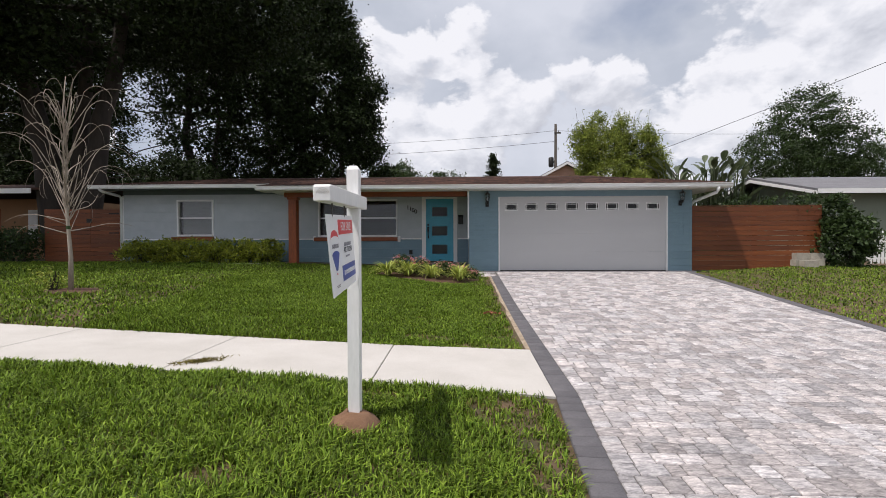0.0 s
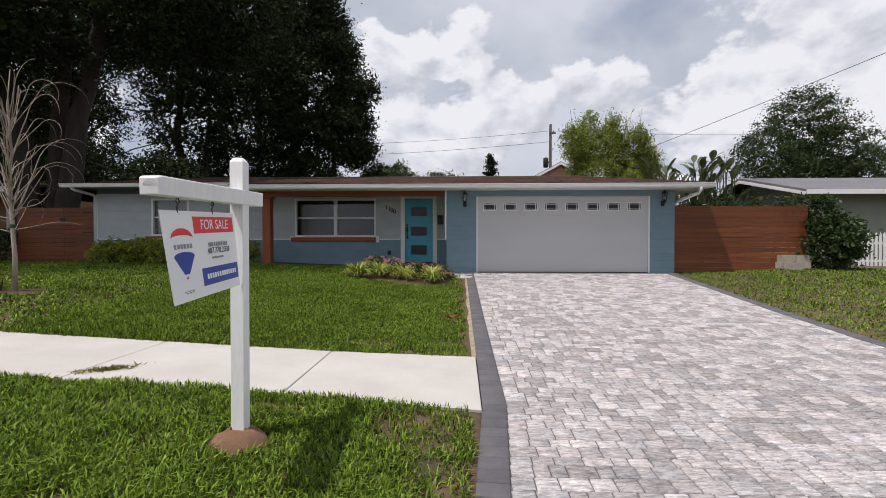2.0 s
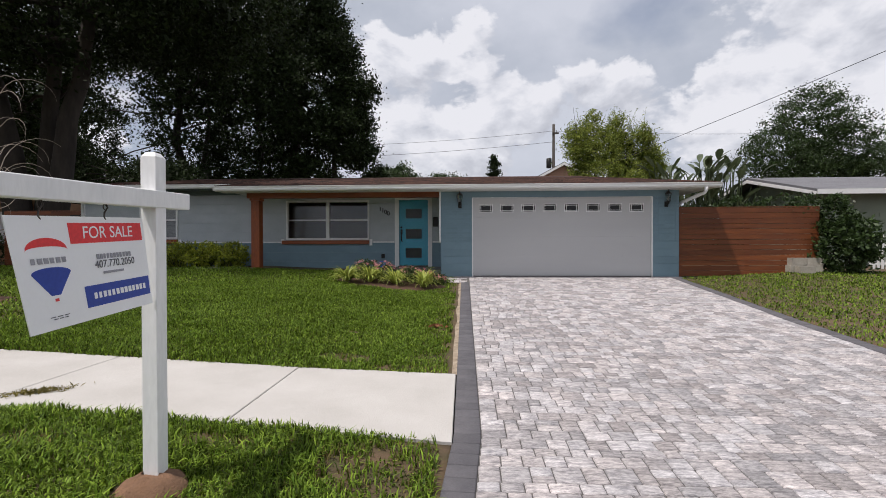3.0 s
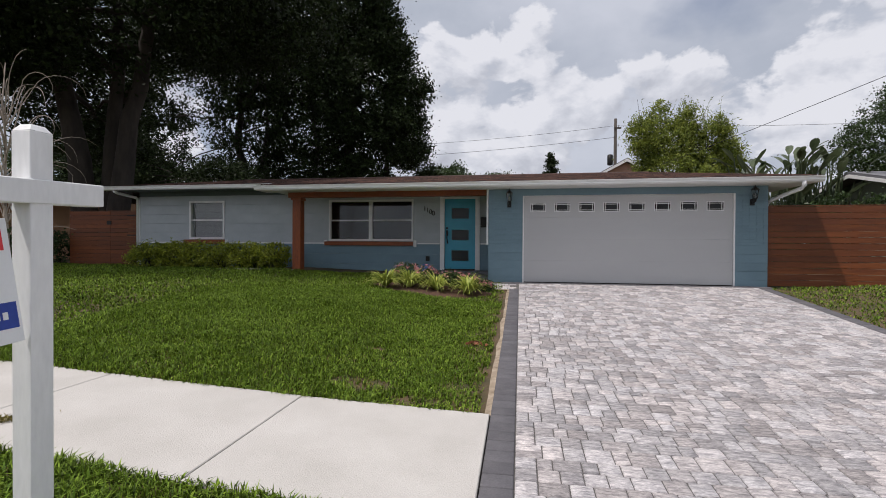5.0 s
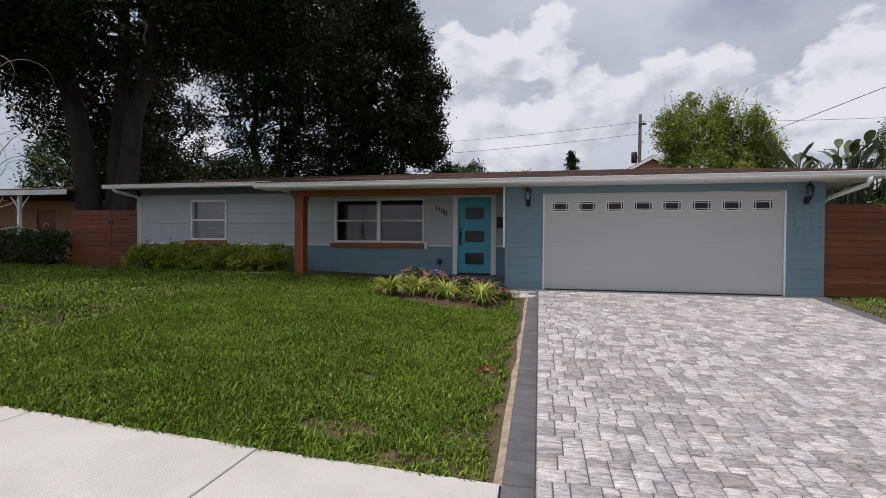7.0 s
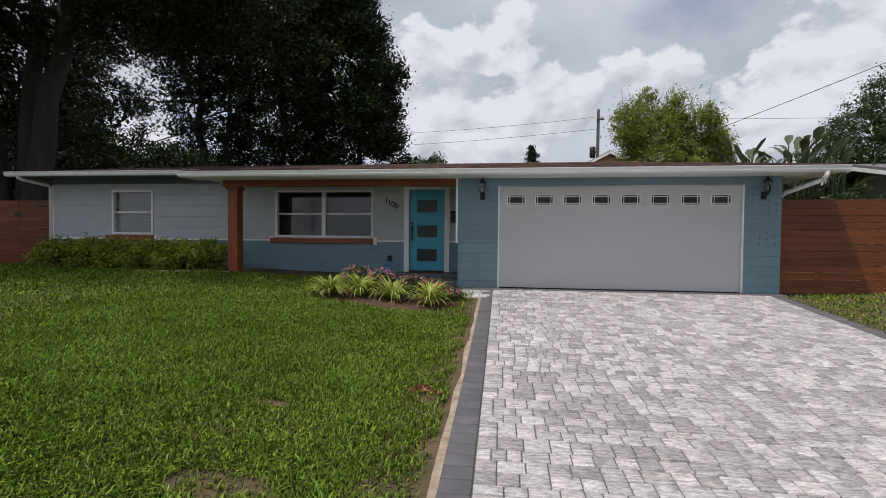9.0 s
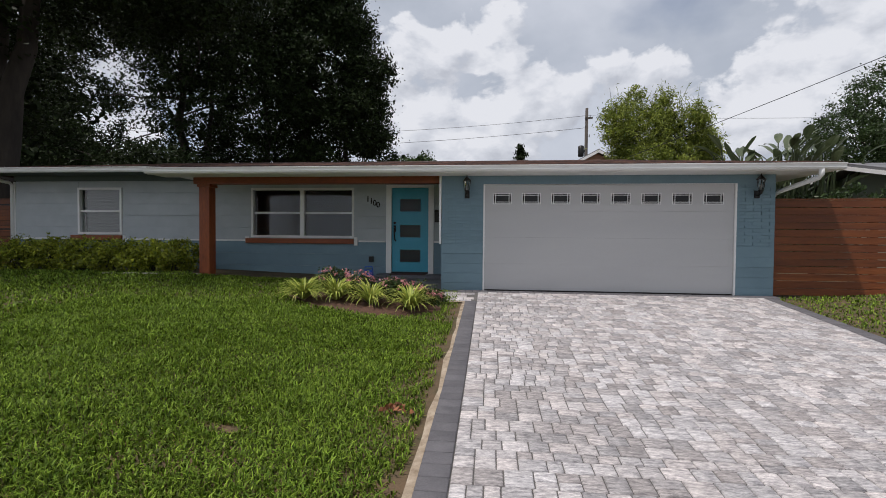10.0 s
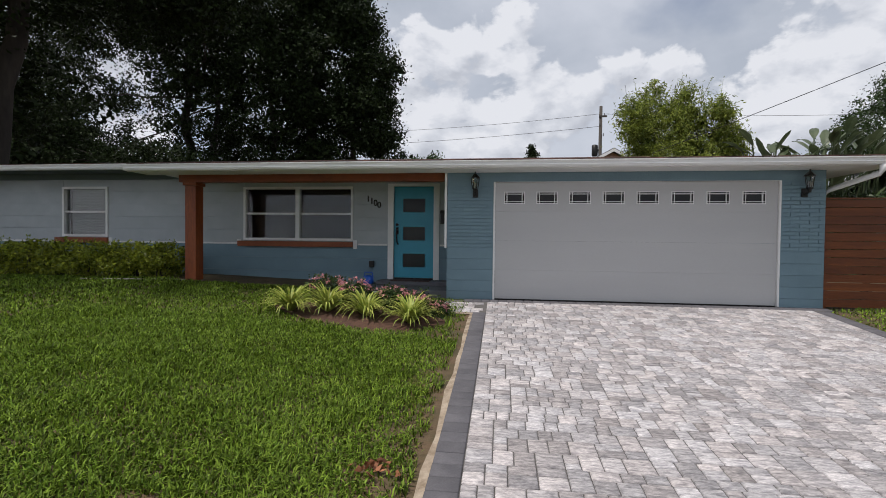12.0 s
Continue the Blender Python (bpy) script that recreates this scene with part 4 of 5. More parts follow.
bars("logo_band", 0.085, 0.315, 0.365, 0.415, 6, M["sign_grey"], 1)
bars("name_line", 0.53, 0.84, 0.37, 0.42, 11, M["sign_grey"], 2)
bars("web_line", 0.55, 0.83, 0.548, 0.572, 1, M["sign_grey"], 3)
bars("office_line", 0.46, 0.95, 0.745, 0.805, 13, M["sign_white"], 4)
bars("small_print", 0.13, 0.27, 0.885, 0.892, 3, M["sign_ink"], 5)
bars("small_print", 0.15, 0.26, 0.905, 0.912, 3, M["sign_ink"], 6)


def lettering(text, u, v, size, material, on):
    c = bpy.data.curves.new("lettering", "FONT")
    c.body, c.size, c.extrude, c.align_x, c.align_y = text, size, 0.0005, "CENTER", "CENTER"
    c.materials.append(material)
    ob = hang(new("lettering", c), on)
    ex = (on_sign(1, 0.5) - on_sign(0, 0.5)).normalized()
    ey = (on_sign(0.5, 0) - on_sign(0.5, 1))
    ey = (ey - ex * ey.dot(ex)).normalized()
    ez = ex.cross(ey)
    ob.matrix_basis = Matrix.Translation(on_sign(u, v, 0.0052)) @ Matrix((ex, ey, ez)).transposed().to_4x4()


lettering("FOR SALE", 0.665, 0.158, 0.078, M["sign_white"], red)
lettering("407.770.2050", 0.685, 0.475, 0.05, M["sign_ink"], board)
for u in (0.2, 0.66):
    p = on_sign(u, 0.03)
    hk = part("hook", tube([(p.x, p.y, 1.07), (p.x, p.y + 0.014, p.z + 0.06), (p.x, p.y - 0.006, p.z + 0.035), (p.x + 0.004, p.y - 0.012, p.z + 0.012), p], 0.004, 6), M["chain_metal"], pan, "rusty metal hook", True)
    part("ring", tube([Vector((p.x, p.y + 0.013 * math.cos(a), p.z + 0.062 + 0.015 * math.sin(a))) for a in (2 * math.pi * k / 12 for k in range(13))], 0.0025, 5), M["chain_metal"], pan)
bm = bmesh.new()
ring = []
for r, h in ((0.24, -0.02), (0.19, 0.03), (0.12, 0.075), (0.05, 0.09)):
    ring.append([bm.verts.new((SX + r * 0.85 * math.cos(a) * (1 + 0.18 * noise.noise(Vector((math.cos(a) * 2, math.sin(a) * 2, r * 9)))), SY - 0.06 + r * math.sin(a),
                 lawn_z(SX, SY) + h + 0.03 * noise.noise(Vector((math.cos(a) * 3, math.sin(a) * 3, r * 14))))) for a in (2 * math.pi * k / 22 for k in range(22))])
for a, b in zip(ring, ring[1:]):
    for k in range(22):
        bm.faces.new((a[k], a[(k + 1) % 22], b[(k + 1) % 22], b[k]))
bm.faces.new(ring[-1])
solid("earth_mound", bm, M["soil"], "small mound of brown earth round the sign post", "mound", smooth=True)

# ---- sidewalk ----

sw = solid("sidewalk", cube(-30, -0.4, -9.3, -7.83, -0.72, -0.62), M["concrete"], "pale concrete sidewalk with tooled joints", "sidewalk", kind="structure")
ends = [-0.302, -2.0] + [-2.0 - 1.98 * k for k in range(1, 13)]
for a, b in zip(ends, ends[1:]):
    bm = bmesh.new()
    top = [bm.verts.new((x, y, walk_z(x, y))) for x, y in ((b + 0.005, -9.325), (a - 0.005, -9.325), (a - 0.005, -7.8), (b + 0.005, -7.8))]
    bot = [bm.verts.new((v.co.x, v.co.y, v.co.z - 0.11)) for v in top]
    bm.faces.new(top)
    for i in range(4):
        bm.faces.new((top[i], bot[i], bot[(i + 1) % 4], top[(i + 1) % 4]))
    bmesh.ops.recalc_face_normals(bm, faces=bm.faces)
    bmesh.ops.bevel(bm, geom=[e for e in bm.edges if abs(e.verts[0].co.z - e.verts[1].co.z) < 0.09 and e.verts[0].co.z > walk_z(e.verts[0].co.x, e.verts[0].co.y) - 0.01], offset=0.006, segments=1, affect="EDGES")
    part("slab", bm, M["concrete"], sw)

# ---- plants: helpers ----
RNG = np.random.default_rng(7)


def leaf_cloud(name, centres, size, material, long=1.9, droop=0.0):
    """Many small pointed leaves, one at each centre, turned at random."""
    n = len(centres)
    d = RNG.normal(size=(n, 3))
    d[:, 2] -= droop
    d /= np.linalg.norm(d, axis=1)[:, None]
    s = RNG.normal(size=(n, 3))
    s -= (s * d).sum(1)[:, None] * d
    s /= np.linalg.norm(s, axis=1)[:, None]
    k = size * RNG.uniform(0.6, 1.3, (n, 1))
    nrm = np.cross(d, s)
    a = centres - d * k * 0.5
    c = centres + d * k * 0.5 - nrm * k * 0.12
    b = centres + s * k / long * 0.5 - d * k * 0.05 + nrm * k * 0.05
    e = centres - s * k / long * 0.5 - d * k * 0.05 + nrm * k * 0.05
    verts = np.stack([a, b, c, e], 1).reshape(-1, 3)
    return arrays(name, verts, np.arange(4 * n).reshape(n, 4), material)


def crown_points(blobs, leaves, spread, clump=45, hollow=0.55):
    """Leaf places in clumps through the outer part of a set of egg-shaped masses."""
    vol = np.array([b[3] * b[4] * b[5] for b in blobs]) ** 0.67
    vol = vol / vol.sum()
    out = []
    for bl, share in zip(blobs, vol):
        m = max(3, int(leaves * share / clump))
        d = RNG.normal(size=(m, 3))
        d /= np.linalg.norm(d, axis=1)[:, None]
        r = (hollow + (1 - hollow) * RNG.random(m) ** 0.6) * (1 + 0.16 * np.sin(d[:, 0] * 7 + bl[0]) * np.sin(d[:, 2] * 6 + bl[2]))
        c = np.array(bl[:3]) + d * r[:, None] * np.array(bl[3:6])
        q = RNG.normal(size=(m, clump, 3)) * spread * RNG.uniform(0.55, 1.3, (m, 1, 1))
        q[:, :, 2] *= 0.7
        out.append((c[:, None, :] + q).reshape(-1, 3))
    return np.concatenate(out)


def crooked(a, b, n=6, wob=0.12):
    a, b = Vector(a), Vector(b)
    L = (b - a).length
    return [a.lerp(b, i / n) + Vector((random.uniform(-1, 1), random.uniform(-1, 1), random.uniform(-0.4, 0.4))) * L * wob * 0.35 * math.sin(math.pi * i / n) for i in range(n + 1)]


def tree(at, stems, blobs, leaves, size, spread, leaf, label, bark="bark", long=1.9, group="", limbs=7, core=0):
    """stems: (foot, top, radius). The crown fills the blobs; limbs run from the stems into them."""
    t = thing("tree", at, label, "tree", group)
    for foot, top, r in stems:
        p = crooked(foot, top, 8, 0.06)
        part("trunk", tube(p, [r * (1.25 if i == 0 else 1 - 0.075 * i) for i in range(9)], 10), M[bark], t, smooth=True)
        for k in range(limbs):
            b = blobs[k % len(blobs)]
            goal = Vector(b[:3]) + Vector((random.uniform(-0.75, 0.75) * b[3], random.uniform(-0.75, 0.75) * b[4], random.uniform(-0.5, 0.7) * b[5]))
            s = p[random.randint(5, 8)]
            q = crooked(s, goal, 6, 0.2)
            part("limb", tube(q, [r * 0.26 * (1 - 0.14 * i) for i in range(7)], 6), M[bark], t, smooth=True)
    hang(new("crown", leaf_cloud("crown", crown_points(blobs, leaves, spread, 55), size, M[leaf], long)), t)
    if core:
        inner = [(*b[:3], b[3] * 0.72, b[4] * 0.72, b[5] * 0.78) for b in blobs]
        hang(new("inner_leaves", leaf_cloud("inner_leaves", crown_points(inner, core, spread, 12, 0.15), size * 2.1, M[leaf], 1.5)), t)
    return t


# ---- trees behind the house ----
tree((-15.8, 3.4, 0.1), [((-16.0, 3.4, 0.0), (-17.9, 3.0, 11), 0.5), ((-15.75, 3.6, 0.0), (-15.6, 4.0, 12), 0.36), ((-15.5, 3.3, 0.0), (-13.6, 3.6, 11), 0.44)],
     [(-15, 2, 10.5, 6, 5, 3.6), (-10.5, 4.5, 11.2, 4.4, 4, 3.0), (-20, 1, 9.5, 5, 5, 3.8), (-17.5, -3.5, 9.8, 5.5, 3.6, 3), (-12.5, 7, 11.2, 4, 3, 2.8), (-20, 7, 7.5, 3.4, 3, 3), (-11.2, -3.0, 10.6, 4.2, 2.4, 1.6), (-16.5, 0.5, 7.6, 2.4, 1.8, 1.6)], 135000, 0.165, 0.36, "leaf_backlit",
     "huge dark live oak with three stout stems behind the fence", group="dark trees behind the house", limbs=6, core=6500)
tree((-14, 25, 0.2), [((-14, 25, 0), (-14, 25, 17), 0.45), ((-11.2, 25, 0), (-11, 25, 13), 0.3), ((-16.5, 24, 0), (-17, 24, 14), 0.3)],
     [(-13.4, 25, 14, 4.4, 4, 6.0), (-10.2, 25, 9.8, 2.4, 3, 2.4), (-9.3, 25, 8.2, 1.5, 2, 1.3), (-9.3, 25, 13.4, 1.9, 2.4, 1.7), (-9.4, 25, 11.2, 1.5, 2, 1.0), (-17, 24, 12, 4.4, 4, 7), (-14, 25, 21, 3.6, 4, 4), (-13, 25, 6.2, 2.2, 3, 2.2), (-10.6, 25, 16.6, 1.9, 3, 1.6), (-11.6, 25, 19.3, 1.7, 2.4, 1.5), (-16.2, 24, 5.2, 2.4, 2, 1.6), (-7.7, 25.5, 6.6, 0.9, 1, 1.2)], 120000, 0.25, 0.4, "leaf_backlit",
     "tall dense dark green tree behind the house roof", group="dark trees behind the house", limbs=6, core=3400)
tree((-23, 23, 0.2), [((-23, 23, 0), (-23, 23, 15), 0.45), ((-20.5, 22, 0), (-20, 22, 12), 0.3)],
     [(-22.2, 23, 12, 3.6, 4, 7), (-33, 24, 9.5, 3.8, 4, 7.5), (-21, 20, 17, 6, 4, 4), (-29, 22, 17.5, 5, 4, 3.2), (-20.5, 23, 5, 3.0, 3, 2.6)], 68000, 0.25, 0.42, "leaf_backlit",
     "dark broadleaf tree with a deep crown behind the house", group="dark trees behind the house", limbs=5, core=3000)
# added dark mass that fills the bright gap behind the oak's trunk
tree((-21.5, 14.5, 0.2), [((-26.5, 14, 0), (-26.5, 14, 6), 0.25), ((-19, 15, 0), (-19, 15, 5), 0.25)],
     [(-26.3, 14, 6.2, 3.4, 3, 3.6), (-19, 15, 4.0, 2.8, 3, 2.4)], 22000, 0.2, 0.34, "leaf_backlit",
     "dark leafy filler tree added behind the oak's trunk", group="dark trees behind the house", limbs=4, core=1400)
tree((-36, 24, 0.2), [((-36, 24, 0), (-36, 24, 9), 0.4)],
     [(-36, 24, 7.0, 5, 4, 3.6), (-43, 25, 7.5, 5, 4, 4), (-31, 26, 5.5, 3.4, 3, 3.4)], 24000, 0.3, 0.42, "leaf_mid", "mid-green tree beyond the neighbouring house", limbs=5, core=1200)
tree((8.2, 14, 0.1), [((7.8, 14, 0), (7.2, 14, 6), 0.12), ((8.3, 14, 0), (8.6, 14, 7), 0.12), ((8.8, 14, 0), (9.9, 14, 6), 0.12)],
     [(8.1, 14, 4.6, 2.3, 1.5, 1.3)] + [(6.0 + 0.62 * k, 13.6 + 0.5 * (k % 3), 5.7 + (0.9, 0.2, 1.5, 0.7, 1.3, 0.3, 1.0, -0.2, -0.7)[k], 0.5 + 0.1 * (k % 2), 0.6, 1.0 + 0.25 * (k % 3)) for k in range(9)], 46000, 0.18, 0.2, "leaf_light",
     "bright yellow-green bamboo-like tree behind the garage", long=4.0, limbs=6)
tree((28, 27, 0), [((28, 27, 0), (28, 27, 10), 0.35)], [(28.6, 27, 11, 3.0, 3, 3.0), (26, 27, 8, 3.2, 3, 2.6), (31.5, 27, 8.6, 3.2, 3, 2.6), (29, 27, 6.4, 4.5, 3, 2.6), (36, 28, 6.5, 4, 3, 2.6)], 60000, 0.18, 0.32, "leaf_mid",
     "rounded green tree beyond the grey-green house", limbs=6, core=1400)
tree((-11.5, 60, 0), [((-11.5, 60, 0), (-11.5, 60, 10), 0.3)], [(-11.5, 60, 11, 4.2, 4, 2.6)], 5000, 0.4, 0.45, "leaf_mid", "far round green tree above the roof ridge", group="far trees", limbs=3, core=500)
tree((4.6, 62, 0), [((4.6, 62, 0), (4.6, 62, 15), 0.2)], [(4.6, 62, 10.5, 1.7, 1.7, 2.2), (4.6, 62, 12.8, 1.1, 1.1, 1.8), (4.6, 62, 14.5, 0.5, 0.5, 1.2)], 3500, 0.35, 0.25, "leaf_backlit", "far dark conical conifer above the roof ridge", group="far trees", limbs=3, core=300)
tree((-3.5, 70, 0), [((-3.5, 70, 0), (-3.5, 70, 11), 0.25)], [(-3.5, 70, 12.2, 3.2, 3, 1.6)], 1500, 0.35, 0.5, "leaf_mid", "far sparse green treetop above the roof", group="far trees", limbs=3)
# wispy shoots over the bamboo-like tree
wisps = [o for o in bpy.data.objects if o.name.startswith("tree") and "bamboo" in o.get("label", "")][0]
for k in range(30):
    x = 8.3 + random.uniform(-1.9, 1.9)
    z = 7.1 + random.uniform(-0.4, 0.4)
    path = [(x, 14, z - 1), (x + random.uniform(-0.15, 0.15), 14, z + 0.3), (x + random.uniform(-0.4, 0.4), 14, z + random.uniform(0.7, 1.4))]
    shoot = part("shoot", tube(path, [0.02, 0.012, 0.004], 4), M["leaf_light"], wisps)
    tips = np.array([Vector(path[1]).lerp(Vector(path[2]), u) for u in np.linspace(0, 1, 9)]) + RNG.normal(size=(9, 3)) * 0.07
    hang(new("leaves", leaf_cloud("leaves", tips, 0.16, M["leaf_light"], 4.0)), shoot)


def paddle_plant(at, n, height, label):
    """Upright stalks with long split paddle leaves."""
    p = thing("bird_of_paradise", at, label, "plant", "paddle-leaved plants")
    rnd = random.Random(int(at[0] * 100))
    for k in range(n):
        a = rnd.uniform(0, 2 * math.pi)
        lean = rnd.uniform(0.15, 0.8)
        h = height * rnd.uniform(0.55, 0.95)
        foot = Vector(at) + Vector((rnd.uniform(-0.4, 0.4), rnd.uniform(-0.3, 0.3), 0))
        out = Vector((math.cos(a), math.sin(a), 0))
        tip = foot + out * lean + Vector((0, 0, h))
        part("stalk", tube([foot, foot.lerp(tip, 0.6) - out * lean * 0.15, tip], [0.045, 0.03, 0.018], 5), M["leaf_banana"], p)
        bm = bmesh.new()
        L, W = rnd.uniform(0.65, 1.05), rnd.uniform(0.09, 0.145)
        side = Vector((-out.y, out.x, 0))
        rows = []
        for i in range(9):
            t = i / 8
            c = tip + out * (L * t * (0.35 + 0.5 * lean)) + Vector((0, 0, L * (t * 0.75 - 0.55 * lean * t * t)))
            w = W * math.sin(math.pi * min(max(t * 0.92 + 0.06, 0), 1)) ** 0.7 * rnd.uniform(0.85, 1.1)
            rows.append([bm.verts.new(c + side * w + Vector((0, 0, 0.1 * w))), bm.verts.new(c - Vector((0, 0, 0.015))), bm.verts.new(c - side * w + Vector((0, 0, 0.1 * w)))])
        for r, s in zip(rows, rows[1:]):
            bm.faces.new((r[0], r[1], s[1], s[0]))
            bm.faces.new((r[1], r[2], s[2], s[1]))
        part("leaf", bm, M["leaf_banana"], p)


paddle_plant((8.0, 5.8, 0.0), 40, 4.2, "tall paddle-leaved plant behind the plank fence")
paddle_plant((9.3, 6.0, 0.0), 46, 4.5, "tall paddle-leaved plant behind the plank fence")
paddle_plant((10.4, 6.2, 0.0), 28, 4.1, "tall paddle-leaved plant behind the plank fence")


def shrub(name, at, blobs, leaves, size, spread, leaf, label, category="shrub", group=""):
    s = thing(name, at, label, category, group)
    for b in blobs:
        for k in range(5):
            foot = Vector((b[0] + random.uniform(-0.3, 0.3) * b[3], b[1] + random.uniform(-0.2, 0.2) * b[4], at[2] - 0.05))
            tip = (b[0] + random.uniform(-0.7, 0.7) * b[3], b[1] + random.uniform(-0.7, 0.7) * b[4], b[2] + random.uniform(0, 0.7) * b[5])
            part("branch", tube(crooked(foot, tip, 4, 0.2), [0.018, 0.015, 0.012, 0.009, 0.005], 5), M["bark"], s)
    hang(new("leaves", leaf_cloud("leaves", crown_points(blobs, leaves, spread, 30, 0.6), size, M[leaf], 2.0)), s)
    return s


for k in range(6):
    cx = -11.15 + k * 0.8
    hz = lawn_z(cx, 0.3)
    shrub("hedge_shrub", (cx, 0.62, hz), [(cx, 0.6, hz + 0.38, 0.5, 0.5, 0.36), (cx + 0.15, 0.5, hz + 0.5, 0.45, 0.4, 0.24), (cx - 0.1, 0.55, hz + 0.25, 0.5, 0.5, 0.3)], 3800, 0.075, 0.07, "leaf_hedge",
          "clipped yellow-green hedge shrub under the bedroom window", "hedge", "front hedge")
for k in range(5):
    cx = -15.9 - k * 1.15
    hz = lawn_z(cx, 1.2)
    shrub("hedge_shrub", (cx, 1.5, hz), [(cx, 1.5, hz + 0.55, 0.75, 0.7, 0.55), (cx, 1.3, hz + 0.8, 0.6, 0.5, 0.4)], 2500, 0.1, 0.14, "leaf_mid",
          "loose green hedge shrub before the tan house", "hedge", "side hedge")
shrub("shrub", (10.0, -0.05, 0.05), [(9.85, 0.0, 0.75, 0.75, 0.6, 0.75), (9.7, 0.1, 1.55, 0.4, 0.4, 0.62), (10.15, 0.0, 1.1, 0.5, 0.5, 0.6)], 6500, 0.12, 0.11, "leaf_mid", "large dark green shrub at the end of the plank fence")
shrub("vine", (8.3, 0.45, 0.0), [(7.4, 0.5, 1.9, 0.8, 0.25, 0.2), (8.6, 0.45, 1.95, 0.8, 0.25, 0.26), (9.2, 0.4, 1.9, 0.5, 0.3, 0.35), (6.6, 0.55, 1.85, 0.6, 0.2, 0.14)], 2600, 0.09, 0.1, "leaf_mid", "green climbing foliage behind the top of the fence", "vine")
# the backyard shrubs carry the same shade in their leaf colour
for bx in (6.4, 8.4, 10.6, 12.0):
    shrub("shrub", (bx, 8.5, 0.0), [(bx, 8.5, 1.5, 1.5, 1.0, 1.5)], 2600, 0.16, 0.3, "leaf_backlit", "dark green backyard shrub behind the fence", group="backyard shrubs")
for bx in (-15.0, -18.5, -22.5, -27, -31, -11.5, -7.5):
    shrub("shrub", (bx, 14.5, 0.0), [(bx, 14.5, 2.0, 2.3, 1.2, 2.0)], 3200, 0.24, 0.42, "leaf_backlit", "dark backyard undergrowth behind the house", group="backyard shrubs")


def tuft(at, n, length, width, material, name, label, category, group="", seed=0):
    """Long arching strap leaves out of one heart."""
    rnd = np.random.default_rng(seed)
    vs, fs = [], []
    for k in range(n):
        a, up = rnd.uniform(0, 2 * math.pi), rnd.uniform(0.65, 1.48)
        L = length * rnd.uniform(0.7, 1.15)
        o = np.array([math.cos(a), math.sin(a), 0])
        sd = np.array([-o[1], o[0], 0])
        p = np.array(at) + o * 0.03
        b = len(vs)
        ang = up
        for i in range(6):
            w = width * (1 - (i / 5) ** 2) * 0.5 + 0.0008
            vs += [p + sd * w, p - sd * w]
            p = p + (o * math.cos(ang) + np.array([0, 0, math.sin(ang)])) * L / 5
            ang -= 0.2 + 0.12 * i * (1.3 - up * 0.4)
        for i in range(5):
            fs.append((b + 2 * i, b + 2 * i + 1, b + 2 * i + 3, b + 2 * i + 2))
    ob = new(name, arrays(name, np.array(vs), np.array(fs), material))
    return tagged(ob, label, category, group)


for i, (x, y) in enumerate([(-2.95, -2.05), (-2.47, -1.8), (-1.87, -1.78), (-1.16, -1.95)]):
    tuft((x, y, lawn_z(x, y) + 0.02), 130, 0.58, 0.034, M["leaf_spider"], "spider_plant", "yellow-green striped strap-leaved plant in the mulch bed", "plant", "bed plants", i + 3)


def flower_bush(x, y, r, h, label):
    z = lawn_z(x, y)
    s = shrub("flowering_shrub", (x, y, z), [(x, y, z + h * 0.55, r, r * 0.8, h * 0.45)], 900, 0.06, 0.07, "leaf_mid", label, "flowers", "bed flowers")
    n = 252
    d = RNG.normal(size=(n // 14, 3))
    d /= np.linalg.norm(d, axis=1)[:, None]
    d[:, 2] = np.abs(d[:, 2])
    c = np.array([x, y, z + h * 0.6]) + d * np.array([r, r * 0.8, h * 0.5])
    q = (c[:, None, :] + RNG.normal(size=(len(c), 14, 3)) * np.array([0.03, 0.03, 0.018])).reshape(-1, 3)
    tagged(hang(new("blossoms", leaf_cloud("blossoms", q, 0.035, M["petal"], 1.2)), s), "pink blossoms")


flower_bush(-2.65, -1.35, 0.28, 0.46, "pink flowering shrub among the bed plants")
flower_bush(-2.2, -1.3, 0.26, 0.44, "pink flowering shrub among the bed plants")
flower_bush(-1.55, -1.35, 0.26, 0.4, "low pink flowering plant among the bed plants")
flower_bush(-1.2, -1.4, 0.22, 0.36, "low pink flowering plant among the bed plants")
flower_bush(-0.85, -1.35, 0.16, 0.22, "small red-leaved plant at the end of the bed")

# mulch bed: a low skin of earth with loose chips
def patch(name, cx, cy, rx, ry, lift, material, label, category, seed):
    bm = bmesh.new()
    rings = []
    for k in range(5):
        f = 1 - k / 5
        rings.append([bm.verts.new((x, y, lawn_z(x, y) + lift * (1 - f * f) + 0.004 + 0.006 * noise.noise(Vector((x * 9, y * 9, seed)))))
                      for x, y in ((cx + rx * f * math.cos(a) * (1 + 0.2 * noise.noise(Vector((math.cos(a) * 1.5, math.sin(a) * 1.5, seed)))), cy + ry * f * math.sin(a) * (1 + 0.2 * noise.noise(Vector((math.cos(a) * 1.5, math.sin(a) * 1.5, seed + 5)))))
                                   for a in (2 * math.pi * i / 28 for i in range(28)))])
    for a, b in zip(rings, rings[1:]):
        for k in range(28):
            bm.faces.new((a[k], a[(k + 1) % 28], b[(k + 1) % 28], b[k]))
    bm.faces.new(rings[-1])
    return solid(name, bm, material, label, category, kind="structure", smooth=True)


